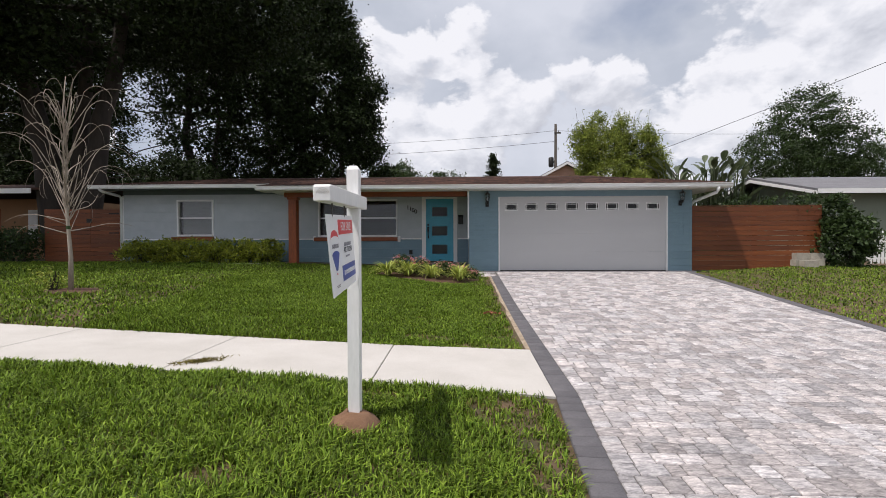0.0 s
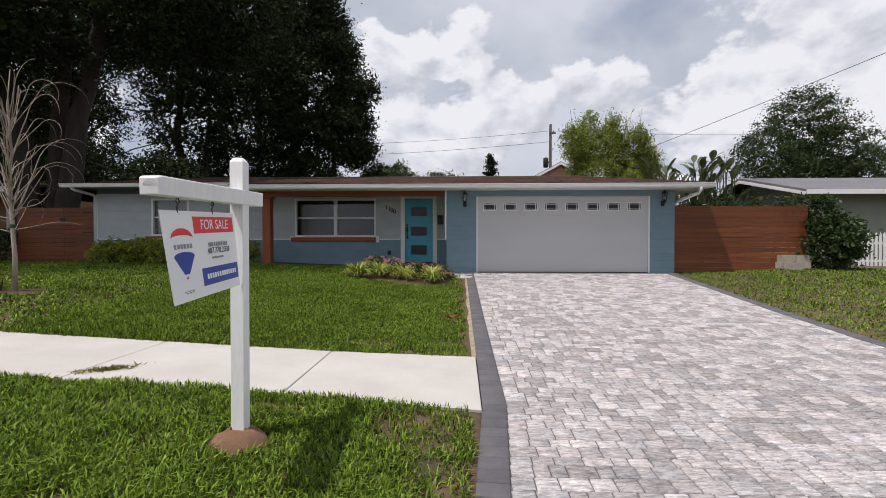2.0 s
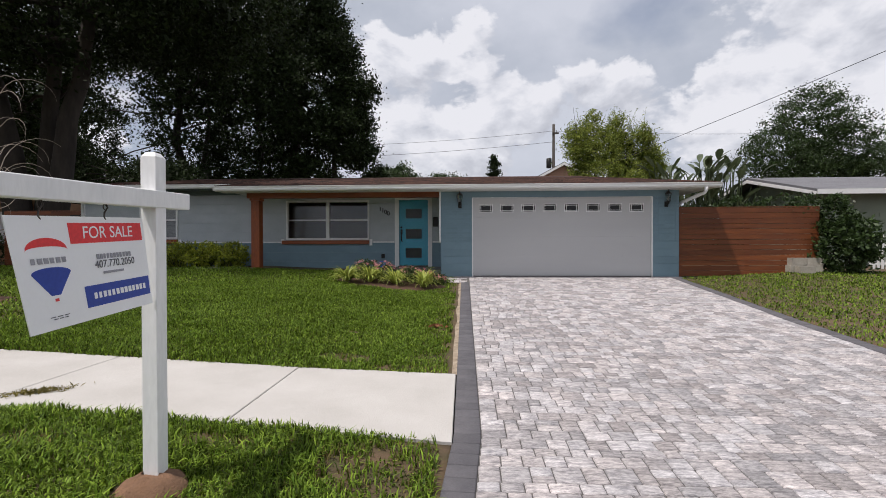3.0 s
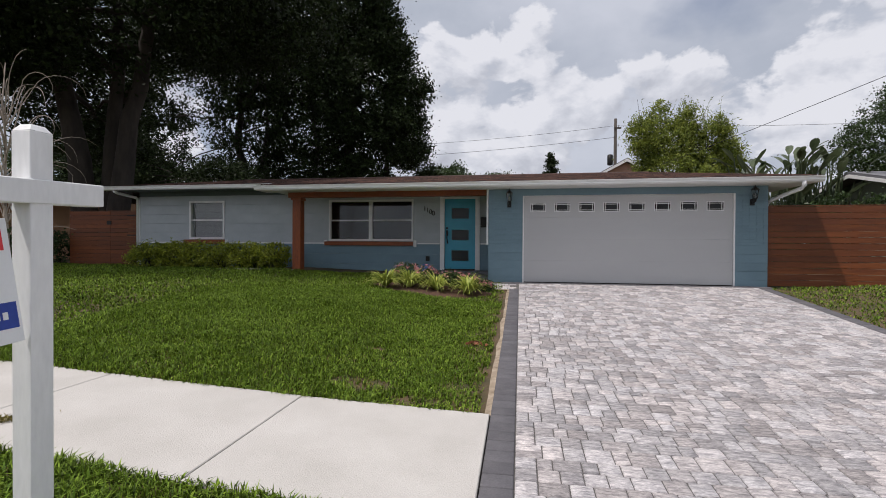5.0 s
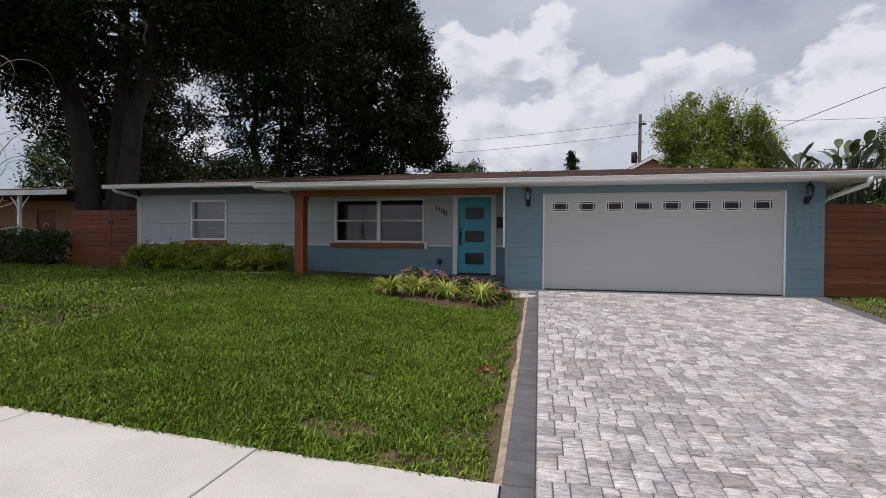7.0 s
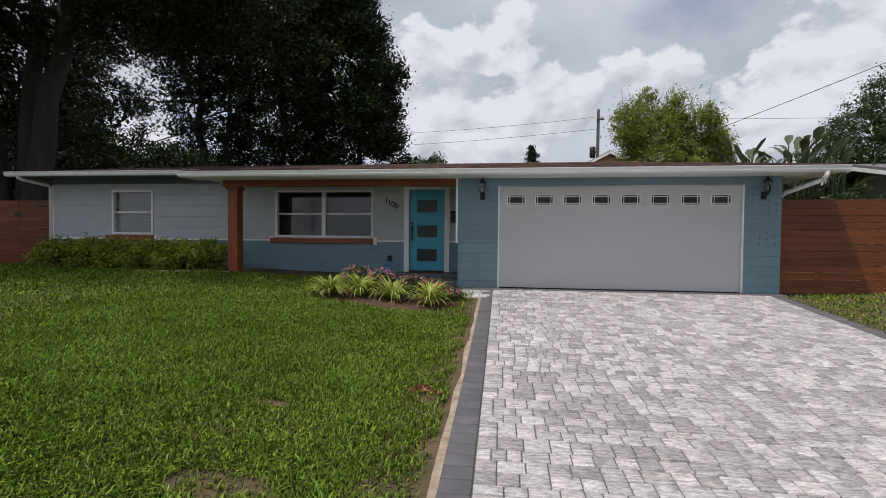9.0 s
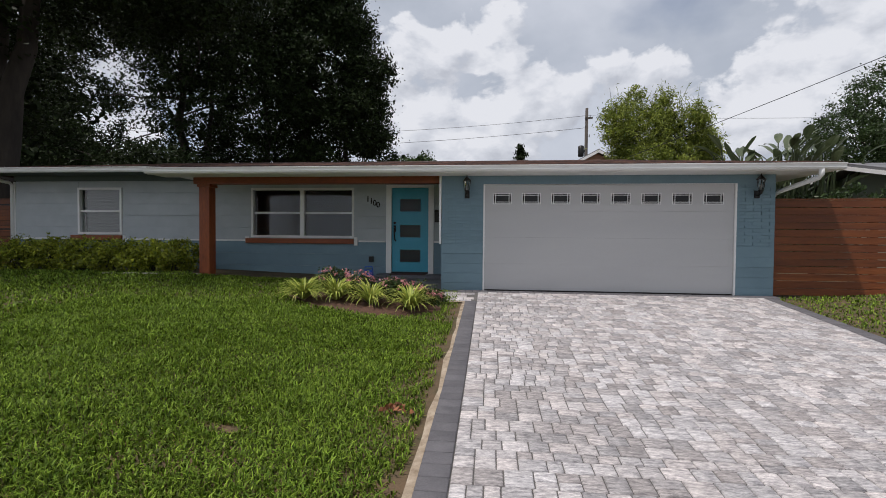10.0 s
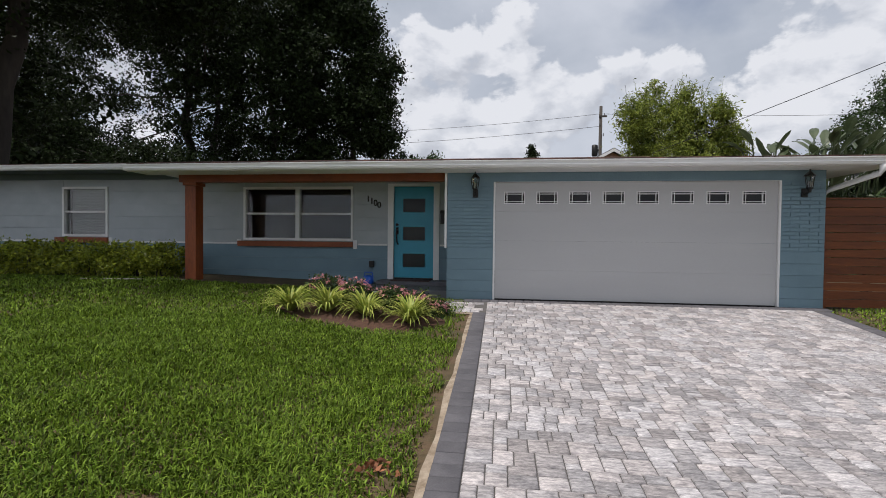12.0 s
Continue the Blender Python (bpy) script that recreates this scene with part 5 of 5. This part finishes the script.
patch("mulch_bed", -1.95, -1.75, 1.35, 0.72, 0.03, M["mulch"], "dark red-brown mulch bed under the plants", "mulch", 1)
patch("mulch_ring", -7.9, -5.75, 0.55, 0.45, 0.03, M["mulch"], "brown mulch ring round the young tree", "mulch", 2)
BARE = [(-1.6, -7.36, 0.36, 0.16, 3), (-0.85, -9.75, 0.28, 0.3, 4), (-0.62, -10.35, 0.2, 0.5, 6), (-0.95, -7.6, 0.2, 0.1, 7), (-0.66, -5.62, 0.12, 0.07, 8), (-1.84, -6.2, 0.16, 0.07, 9),
        (-2.55, -11.0, 0.2, 0.12, 11), (-3.1, -9.75, 0.2, 0.1, 12), (-1.95, -9.62, 0.3, 0.12, 13)]

def inside(x, y, grow=0.85):
    if ((x + 1.95) / 1.3) ** 2 + ((y + 1.75) / 0.68) ** 2 < 1 or ((x + 7.9) / 0.45) ** 2 + ((y + 5.75) / 0.36) ** 2 < 1:
        return True
    if (x - SX) ** 2 + (y - SY + 0.06) ** 2 < 0.19 ** 2:
        return True
    return False


def thin(x, y):
    """How much of the grass is missing or dry, 0 to 1."""
    w = 0.0
    for cx, cy, rx, ry, sd in BARE:
        q = ((x - cx) / rx) ** 2 + ((y - cy) / ry) ** 2
        w = max(w, min(0.85, 1.4 - q * 0.9))
    edge = max(0.0, 1 - (-0.45 - x) / 0.5) if x < 0 else max(0.0, 1 - (x - 5.2) / 1.6) * 0.7
    w = max(w, 0.75 * edge)
    return w * (0.75 + 0.7 * noise.noise(Vector((x * 6, y * 6, 2)))) + 0.3 * (noise.noise(Vector((x * 1.3, y * 1.3, 4))) - 0.15)


def right_edge(y):
    return float(np.interp(-y, [0, 4.5, 6.8, 9, 11, 16], [5.52, 5.25, 5.06, 5.0, 5.15, 5.9]))


def left_edge(y):
    return float(np.interp(-y, [0, 9.2, 10.9, 13, 16], [-0.3, -0.3, -0.44, -0.72, -1.2]))


def lawn(name, n, x0, x1, y0, y1, h, w, label, seed):
    rnd = random.Random(seed)
    pts, dry = [], []
    while len(pts) < n:
        x, y = rnd.uniform(x0, x1), rnd.uniform(y0, y1)
        if inside(x, y):
            n -= 1
            continue
        if x < 2 and x > left_edge(y) - 0.03 or x > 2 and x < right_edge(y) + 0.04 or (y > 0.0 and x > -6.5) or (y > 0.25 and x > -11.8) or (y > 1.3 and x > -15):
            n -= 1
            continue
        t = thin(x, y)
        if rnd.random() < t * 1.15:
            n -= 1
            continue
        pts.append((x, y, lawn_z(x, y) - 0.008))
        dry.append(rnd.random() < 0.05 + 0.45 * max(t, 0))
    P = np.array(pts)
    dry = np.array(dry)
    for mask, mat, nm in ((~dry, "grass", name), (dry, "dry_grass", name)):
        p = P[mask]
        m = len(p)
        lay = np.array([noise.noise(Vector((q[0] * 1.1, q[1] * 1.1, 21))) for q in p])
        a = RNG.normal(0, 2.0, m) + 3.0 * lay
        o = np.stack([np.cos(a), np.sin(a), 0 * a], 1)
        s = np.stack([-np.sin(a), np.cos(a), 0 * a], 1)
        patchy = np.array([0.85 + 0.5 * noise.noise(Vector((q[0] * 2.2, q[1] * 2.2, 9))) for q in p])
        H = (h * RNG.uniform(0.5, 1.25, m) * patchy)[:, None] * (0.6 if mat == "dry_grass" else 1)
        W = (w * RNG.uniform(0.6, 1.2, m))[:, None]
        ln = RNG.uniform(0.15, 1.1, m)[:, None]
        up = np.array([0, 0, 1.0])
        mid = p + up * H * 0.6 + o * H * ln * 0.35
        tip = p + up * H * (1.05 - 0.35 * ln) + o * H * ln * 1.05
        v = np.stack([p - s * W * 0.4, p + s * W * 0.4, mid - s * W * 0.5, mid + s * W * 0.5, tip], 1).reshape(-1, 3)
        b = np.arange(m)[:, None] * 5
        f = (b[:, :, None] + np.array([[0, 1, 3], [0, 3, 2], [2, 3, 4]])[None]).reshape(-1, 3)
        ob = new(nm, arrays(nm, v, f, M[mat]))
        tagged(ob, label if mat == "grass" else "scattered dry straw-coloured grass blades", "grass", kind="stuff")


lawn("grass", 125000, -7.5, -0.4, -11.7, -9.3, 0.09, 0.0105, "green coarse-bladed grass strip by the street", 1)
lawn("grass", 200000, -6, -0.4, -7.82, -2.6, 0.075, 0.0115, "green coarse-bladed front lawn", 2)
lawn("grass", 115000, -17, -6, -7.82, 1.4, 0.075, 0.02, "green front lawn near the hedge", 3)
lawn("grass", 34000, -6, -0.4, -2.6, 0.05, 0.07, 0.013, "green front lawn by the porch", 4)
lawn("grass", 75000, 5.0, 14, -8, 3, 0.06, 0.02, "patchy green grass beside the driveway", 5)

lawn("grass", 22000, -20, -0.4, -16.1, -11.6, 0.08, 0.024, "green grass strip towards the street", 6)
lawn("grass", 16000, 5.0, 16, -16.1, -8, 0.06, 0.026, "green grass beside the driveway towards the street", 7)

# bare young tree
def sapling(x, y):
    z = lawn_z(x, y)
    s = thing("young_tree", (x, y, z), "leafless young tree with thin pale curling twigs", "tree")
    rnd = random.Random(11)
    tr = [(x, y, z - 0.1), (x + 0.01, y, z + 0.6), (x - 0.03, y, z + 1.1), (x - 0.07, y, z + 1.7), (x - 0.03, y, z + 2.4), (x - 0.1, y, z + 3.1), (x - 0.04, y, z + 3.7)]
    part("trunk", tube(tr, [0.045, 0.034, 0.029, 0.022, 0.016, 0.011, 0.006], 8), M["bark_pale"], s, smooth=True)
    for k in range(58):
        t = rnd.uniform(1.7, 4.8)
        i = int(t)
        p = Vector(tr[i]).lerp(Vector(tr[min(i + 1, 6)]), t - i)
        a = rnd.uniform(0, 2 * math.pi)
        o = Vector((math.cos(a), math.sin(a) * 0.9, 0))
        droop = rnd.random() < 0.22
        L = rnd.uniform(0.7, 1.2) if droop else rnd.uniform(1.2, 2.6) * (1.0 if t < 3.4 else 0.75)
        ang = rnd.uniform(0.1, 0.7) if droop else rnd.uniform(0.8, 1.35)
        curl = rnd.uniform(-0.25, 0.12) if droop else -rnd.choice((0.22, 0.34, 0.48, 0.7))
        pts = [p]
        for q in range(14):
            p = p + (o * math.cos(ang) + Vector((0, 0, math.sin(ang)))) * L / 14
            ang += rnd.uniform(-0.04, 0.05) if q < 6 else curl
            if p.z > z + 4.05:
                ang -= 0.3
            o = (o + Vector((rnd.uniform(-0.12, 0.12), rnd.uniform(-0.12, 0.12), 0))).normalized()
            pts.append(p.copy())
        r0 = rnd.uniform(0.006, 0.012)
        part("twig", tube(pts, [r0 * (1 - 0.055 * q) for q in range(15)], 5), M["bark_pale"], s, smooth=True)
    part("tie", tube([(x - 0.03, y, z + 1.08), (x - 0.03, y, z + 1.14)], 0.036, 8), M["leaf_mid"], s, "green plastic tie")


sapling(-7.87, -5.8)
shrub("weed", (-8.3, -5.75, lawn_z(-8.3, -5.75)), [(-8.25, -5.75, lawn_z(-8.3, -5.75) + 0.22, 0.25, 0.2, 0.2)], 350, 0.05, 0.09, "leaf_light", "small leafy weed beside the young tree", "plant")

# clippings left on the sidewalk
n = 260
u = RNG.normal(size=(n, 2)) * np.array([0.13, 0.028])
c, s_ = math.cos(0.75), math.sin(0.75)
P = np.stack([-3.76 + u[:, 0] * c - u[:, 1] * s_, -9.0 + u[:, 0] * s_ + u[:, 1] * c, np.full(n, 0.0)], 1)
P[:, 2] = [walk_z(q, -9.0) + 0.006 + 0.02 * random.random() for q in P[:, 0]]
tagged(new("grass_clippings", leaf_cloud("grass_clippings", P, 0.065, M["dry_grass"], 7.0)), "dried grass clippings lying on the sidewalk", "clippings", kind="stuff")

# a few fallen leaves on the lawn
P = np.array([-0.66, -5.62, 0.0]) + RNG.normal(size=(26, 3)) * np.array([0.07, 0.05, 0])
P[:, 2] = [lawn_z(q[0], q[1]) + 0.05 for q in P]
tagged(new("dead_leaves", leaf_cloud("dead_leaves", P, 0.07, M["dead_leaf"], 1.8)), "small heap of rust-brown dead leaves on the grass", "leaves", kind="stuff")

# bed edging
ed = thing("bed_edging", (-7.4, -0.2, 0.15), "low pale concrete edging along the hedge bed", "edging")
for k in range(5):
    x = -8.25 + k * 0.42
    part("edging_stone", cube(x, x + 0.405, -0.32 + 0.07 * k, -0.24 + 0.07 * k, lawn_z(x, -0.3) - 0.05, lawn_z(x, -0.3) + 0.03, 0.012), M["cinder"], ed)
toy = thing("garden_sprayer", (-2.7, 1.15, 0.125), "small bright blue plastic sprayer standing on the porch", "sprayer")
part("tank", tube([(-2.7, 1.15, 0.126), (-2.7, 1.15, 0.15), (-2.7, 1.15, 0.27), (-2.7, 1.15, 0.31)], [0.1, 0.115, 0.11, 0.05], 14), M["blue_plastic"], toy, smooth=True)
part("handle", tube([(-2.8, 1.15, 0.27), (-2.78, 1.15, 0.37), (-2.62, 1.15, 0.37), (-2.6, 1.15, 0.27)], 0.014, 6), M["blue_plastic"], toy)

# ---- neighbours ----
nr = thing("house", (18, 7, 0), "low grey-green house with a shallow pale grey roof", "house", "neighbouring houses")
part("wall", cube(11.6, 30, 3.4, 9.2, -0.1, 2.55), M["neigh_green"], nr)
part("gable", prism([(3.4, 2.551), (9.2, 2.551), (6.1, 3.3)], 11.6, 11.8), M["neigh_green"], nr)
part("roof", prism([(2.5, 2.56), (2.5, 2.64), (6.1, 3.5), (9.9, 2.64), (9.9, 2.56), (6.1, 3.41)], 11.0, 31), M["neigh_roof"], nr)
part("rake_board", prism([(2.5, 2.45), (2.5, 2.559), (6.1, 3.409), (9.9, 2.559), (9.9, 2.45), (6.1, 3.29)], 10.98, 11.02), M["white_paint"], nr)
part("fascia", cube(11.03, 31, 2.48, 2.499, 2.47, 2.63), M["white_paint"], nr)
part("window", cube(14.6, 17.2, 3.36, 3.3995, 0.0, 2.1), M["far_pink"], nr, "tan shut garage panel")
part("window_frame", wall_with_holes(14.5, 17.3, -0.02, 2.2, 3.34, 3.3985, [(14.6, 17.2, -0.02, 2.1)]), M["black_metal"], nr)
nl = thing("house", (-22, 6, 0.1), "tan house with a brown roof and white porch posts", "house", "neighbouring houses")
part("wall", wall_with_holes(-32, -17.2, 0.0, 2.7, 5.0, 5.2, [(-21.2, -20.2, 0.25, 2.3), (-18.6, -17.7, 1.0, 2.2)]), M["neigh_tan"], nl)
part("side_wall", cube(-17.4, -17.2, 5.2, 12, 0.0, 2.7), M["neigh_tan"], nl)
part("front_door", cube(-21.2, -20.2, 5.05, 5.1, 0.25, 2.3), M["post_orange"], nl, "red-brown front door")
part("wreath", tube([(-20.7 + 0.2 * math.cos(a), 5.02, 1.5 + 0.25 * math.sin(a)) for a in (2 * math.pi * k / 16 for k in range(17))], 0.035, 6), M["blind"], nl, "pale wreath")
part("window", cube(-18.6, -17.7, 5.08, 5.1, 1.0, 2.2), M["pane"], nl)
part("shutter", cube(-19.0, -18.62, 4.96, 4.999, 0.95, 2.25), M["white_paint"], nl, "white shutter")
part("roof", prism([(2.5, 2.78), (2.5, 2.86), (8, 3.7), (13.5, 2.86), (13.5, 2.78), (8, 3.6)], -33, -16.5), M["shingle"], nl)
part("fascia", cube(-33, -16.5, 2.46, 2.499, 2.66, 2.84), M["white_paint"], nl)
for px in (-18.9, -20.1, -22.6):
    pp = part("porch_post", cube(px - 0.05, px + 0.05, 2.65, 2.75, 0.0, 2.66), M["white_paint"], nl)
    for sgn in (-1, 1):
        part("bracket", tube([(px + sgn * 0.05, 2.7, 2.1), (px + sgn * 0.18, 2.7, 2.35), (px + sgn * 0.42, 2.7, 2.62)], 0.025, 5), M["white_paint"], nl)
fh = thing("house", (7.6, 25, 0), "pinkish house with a white-trimmed gable behind the roof", "house", "neighbouring houses")
part("wall", cube(4.4, 10.8, 24, 32, 0, 5.4), M["far_pink"], fh)
part("gable", prism([(4.4, 5.401), (10.8, 5.401), (7.6, 7.1)], 24, 24.2, "y"), M["far_pink"], fh)
part("roof", prism([(3.9, 5.2), (7.6, 7.18), (11.3, 5.2), (11.3, 5.36), (7.6, 7.36), (3.9, 5.36)], 23.6, 32.4, "y"), M["neigh_roof"], fh)
part("rake_board", prism([(3.9, 5.12), (7.6, 7.1), (11.3, 5.12), (11.3, 5.3), (7.6, 7.3), (3.9, 5.3)], 23.55, 23.6, "y"), M["white_paint"], fh)

pk = thing("picket_fence", (14.5, 2.0, 0), "white picket fence beside the grey-green house", "fence")
me = mesh_of("picket", prism([(-0.035, 0.0), (0.035, 0.0), (0.035, 0.98), (0.0, 1.05), (-0.035, 0.98)], -0.01, 0.01, "y"), M["white_paint"])
for k in range(30):
    x = 12.0 + k * 0.125
    piece("picket", me, pk, pose(x, 1.6, lawn_z(x, 1.6)))
for z in (0.25, 0.8):
    part("rail", cube(11.9, 15.8, 1.612, 1.65, z, z + 0.07), M["white_paint"], pk)

# pole and wires
PX, PYY, PZ = 7.95, 29.9, 11.9
pl = thing("utility_pole", (PX, PYY, 0), "weathered wooden utility pole with a transformer", "utility pole")
part("pole", tube([(PX, PYY, -0.2), (PX + 0.05, PYY, PZ)], [0.17, 0.12], 10), M["pole_wood"], pl, smooth=True)
arm = part("crossarm", cube(PX - 0.1, PX + 0.5, PYY - 0.16, PYY - 0.06, 11.0, 11.14), M["pole_wood"], pl)
part("transformer", tube([(PX - 0.38, PYY, 7.9), (PX - 0.38, PYY, 8.0), (PX - 0.38, PYY, 8.75), (PX - 0.38, PYY, 8.82)], [0.2, 0.24, 0.24, 0.15], 12), M["black_metal"], pl, "dark transformer can", True)
part("bracket", cube(PX - 0.15, PX, PYY - 0.05, PYY + 0.05, 8.3, 8.45), M["black_metal"], pl)
for dx, z in ((0.3, 11.2), (-0.05, 10.5), (0.25, 9.6)):
    part("insulator", tube([(PX + dx, PYY - 0.11, z - 0.1), (PX + dx, PYY - 0.11, z + 0.12)], [0.05, 0.03], 8), M["neigh_roof"], arm)


def cable(a, b, sag, r, label):
    a, b = Vector(a), Vector(b)
    pts = [a.lerp(b, i / 24) - Vector((0, 0, sag * 4 * (i / 24) * (1 - i / 24))) for i in range(25)]
    solid("overhead_wire", tube(pts, r, 5), M["wire"], label, "wire", "overhead wires")


cable((PX, PYY, 11.3), (-40, PYY + 2, 11.6), 1.1, 0.014, "thin black overhead power line")
cable((PX, PYY, 10.3), (-40, PYY + 2, 9.9), 0.9, 0.016, "thin black overhead power line")
cable((PX, PYY, 11.3), (60, PYY - 2, 12.0), 1.0, 0.014, "thin black overhead power line")
cable((4.4, 5.3, 3.62), (17.2, -15.7, 8.6), 0.35, 0.0075, "black service cable rising from the roof")
mast = thing("antenna_mast", (9.3, 26, 5), "thin bare metal antenna mast above the far house", "antenna")
part("rod", tube([(9.3, 26, 5.0), (9.15, 26, 10), (8.85, 26, 12.3)], [0.03, 0.02, 0.012], 5), M["neigh_roof"], mast)

# ---- driveway: bed, dark border, mixed pavers ----
bm = bmesh.new()
yy = [0.29 - 0.5 * k for k in range(34)]
L = [bm.verts.new((left_edge(y) + 0.01, y, drive_z(y) - 0.012)) for y in yy]
R = [bm.verts.new((right_edge(y) - 0.01, y, drive_z(y) - 0.012)) for y in yy]
for i in range(len(yy) - 1):
    bm.faces.new((L[i], L[i + 1], R[i + 1], R[i]))
bmesh.ops.recalc_face_normals(bm, faces=bm.faces)
drive = solid("driveway", bm, M["joint_sand"], "grey mixed-size paver driveway with a dark border", "driveway", kind="structure")
bm = cube(-0.85, -0.29, -1.06, 0.005, -0.16, -0.012)
for v in bm.verts:
    if v.co.z > -0.1:
        v.co.z = drive_z(v.co.y) - 0.012
part("walk_bed", bm, M["joint_sand"], drive)
# strip of bedding sand along the lawn side
bm = bmesh.new()
yy = [-1.06 - 0.45 * k for k in range(16)]
A = [bm.verts.new((left_edge(y) - 0.05 + 0.04 * noise.noise(Vector((y * 3, 0, 0))), y, lawn_z(-0.42, y) + 0.004)) for y in yy]
B = [bm.verts.new((left_edge(y) + 0.005, y, drive_z(y) - 0.004)) for y in yy]
for i in range(len(yy) - 1):
    bm.faces.new((A[i], A[i + 1], B[i + 1], B[i]))
bm.faces.new([bm.verts.new((x, y, drive_z(y) - 0.004)) for x, y in ((-0.9, -1.07), (-0.3, -1.07), (-0.3, -1.17), (-0.9, -1.15))])
bmesh.ops.recalc_face_normals(bm, faces=bm.faces)
solid("edge_sand", bm, M["sand"], "pale strip of sand along the driveway border", "sand", kind="structure")


def stone(w, d, h=0.05, c=0.008, r=0.006):
    """A paver with cut corners and a worn, chamfered top: rings of eight corners."""
    f = []
    for s, z in ((0.0, -h), (0.0, -c * 0.8), (c, 0.0)):
        a, b = w / 2 - s, d / 2 - s
        f += [(-a + r, -b, z), (a - r, -b, z), (a, -b + r, z), (a, b - r, z), (a - r, b, z), (-a + r, b, z), (-a, b - r, z), (-a, -b + r, z)]
    q = [(16, 17, 18, 19), (16, 19, 20, 23), (20, 21, 22, 23)]
    for a, b in ((0, 8), (8, 16)):
        q += [(a + i, a + (i + 1) % 8, b + (i + 1) % 8, b + i) for i in range(8)]
    return np.array(f), np.array(q)


# courses of mixed lengths; here and there one stone is cut in two
rnd = random.Random(5)
cells = []
y = -16.2
while y < -0.21:
    dep = min(rnd.choice((0.145, 0.145, 0.145, 0.19, 0.105)), -0.205 - y)
    if dep < 0.05:
        break
    x, end = left_edge(y + dep / 2) + 0.213, right_edge(y + dep / 2) - 0.213
    while x < end - 0.01:
        w = rnd.choice((0.105, 0.145, 0.145, 0.145, 0.19, 0.19))
        if end - x - w < 0.08:
            w = end - x
        if dep > 0.17 and rnd.random() < 0.35:
            s = dep * rnd.choice((0.5, 0.42, 0.58))
            cells += [(x, x + w, y, y + s), (x, x + w, y + s, y + dep)]
        else:
            cells.append((x, x + w, y, y + dep))
        x += w
    y += dep
walk_cells = []
y = -1.03
while y < -0.2:
    x = -0.84
    while x < -0.32:
        w = min(rnd.choice((0.15, 0.2)), -0.1 - x)
        walk_cells.append((x, x + w, y, y + 0.15))
        x += w
    y += 0.15

near, fv, ff = {}, [], []
slope = lambda y: math.degrees(math.atan2(drive_z(y + 0.1) - drive_z(y - 0.1), 0.2))
made = 0
for a, b, c, d in cells + walk_cells:
    my = (c + d) / 2
    lo, hi = left_edge(my) + 0.205, right_edge(my) - 0.205
    if my > -1.05 and (a, b, c, d) in walk_cells:
        lo = -0.86
    if my > -1.05 and (a, b, c, d) in walk_cells:
        hi = -0.09
    a, b = max(a, lo), min(b, hi)
    if b - a < 0.045 or d > -0.2:
        continue
    w, h = round(b - a - 0.008, 3), round(d - c - 0.008, 3)
    lift = rnd.uniform(-0.002, 0.0025)
    m = pose((a + b) / 2, my, drive_z(my) + lift, slope(my) + rnd.uniform(-0.5, 0.5), rnd.uniform(-0.5, 0.5), rnd.uniform(-0.5, 0.5))
    if 0.0 < a < 2.2 and -8.0 < my < -4.4 and made < 300:
        key = (w, h)
        if key not in near:
            v, q = stone(w, h)
            near[key] = arrays("paver", v, q, M["paver"])
        piece("paver", near[key], drive, m)
        made += 1
    else:
        v, q = stone(w, h)
        mm = np.array(m)
        ff.append(q + 24 * len(fv))
        fv.append(v @ mm[:3, :3].T + mm[:3, 3])
ob = hang(new("paver_field", arrays("paver_field", np.concatenate(fv), np.concatenate(ff), M["paver_field"])), drive)
tagged(ob, "grey and white mottled pavers", kind="stuff")

# border: soldier course along both edges and a row before the garage
v, q = stone(0.205, 0.148)
bmesh_border = arrays("border_paver", v, q, M["border"])
y = -1.06
k = 0
while y > -16.1:
    for edge, sg_ in ((left_edge, 1), (right_edge, -1)):
        t = math.degrees(math.atan2(edge(y - 0.08) - edge(y + 0.08), 0.16))
        piece("border_paver", bmesh_border, drive, pose(edge(y - 0.076) + sg_ * 0.106, y - 0.076, drive_z(y - 0.076) + random.uniform(0.001, 0.004), slope(y), 0, t * 1.0))
    y -= 0.153
    k += 1
y = -1.06 + 0.153
while y < -0.24:
    piece("border_paver", bmesh_border, drive, pose(right_edge(y - 0.076) - 0.106, y - 0.076, drive_z(y - 0.076) + 0.002, slope(y), 0, 0))
    y += 0.153
v, q = stone(0.148, 0.2)
row_mesh = arrays("border_paver", v, q, M["border"])
x = -0.5
while x < 5.5:
    piece("border_paver", row_mesh, drive, pose(x + 0.076, -0.1, drive_z(-0.1) + 0.002, slope(-0.15)))
    x += 0.153
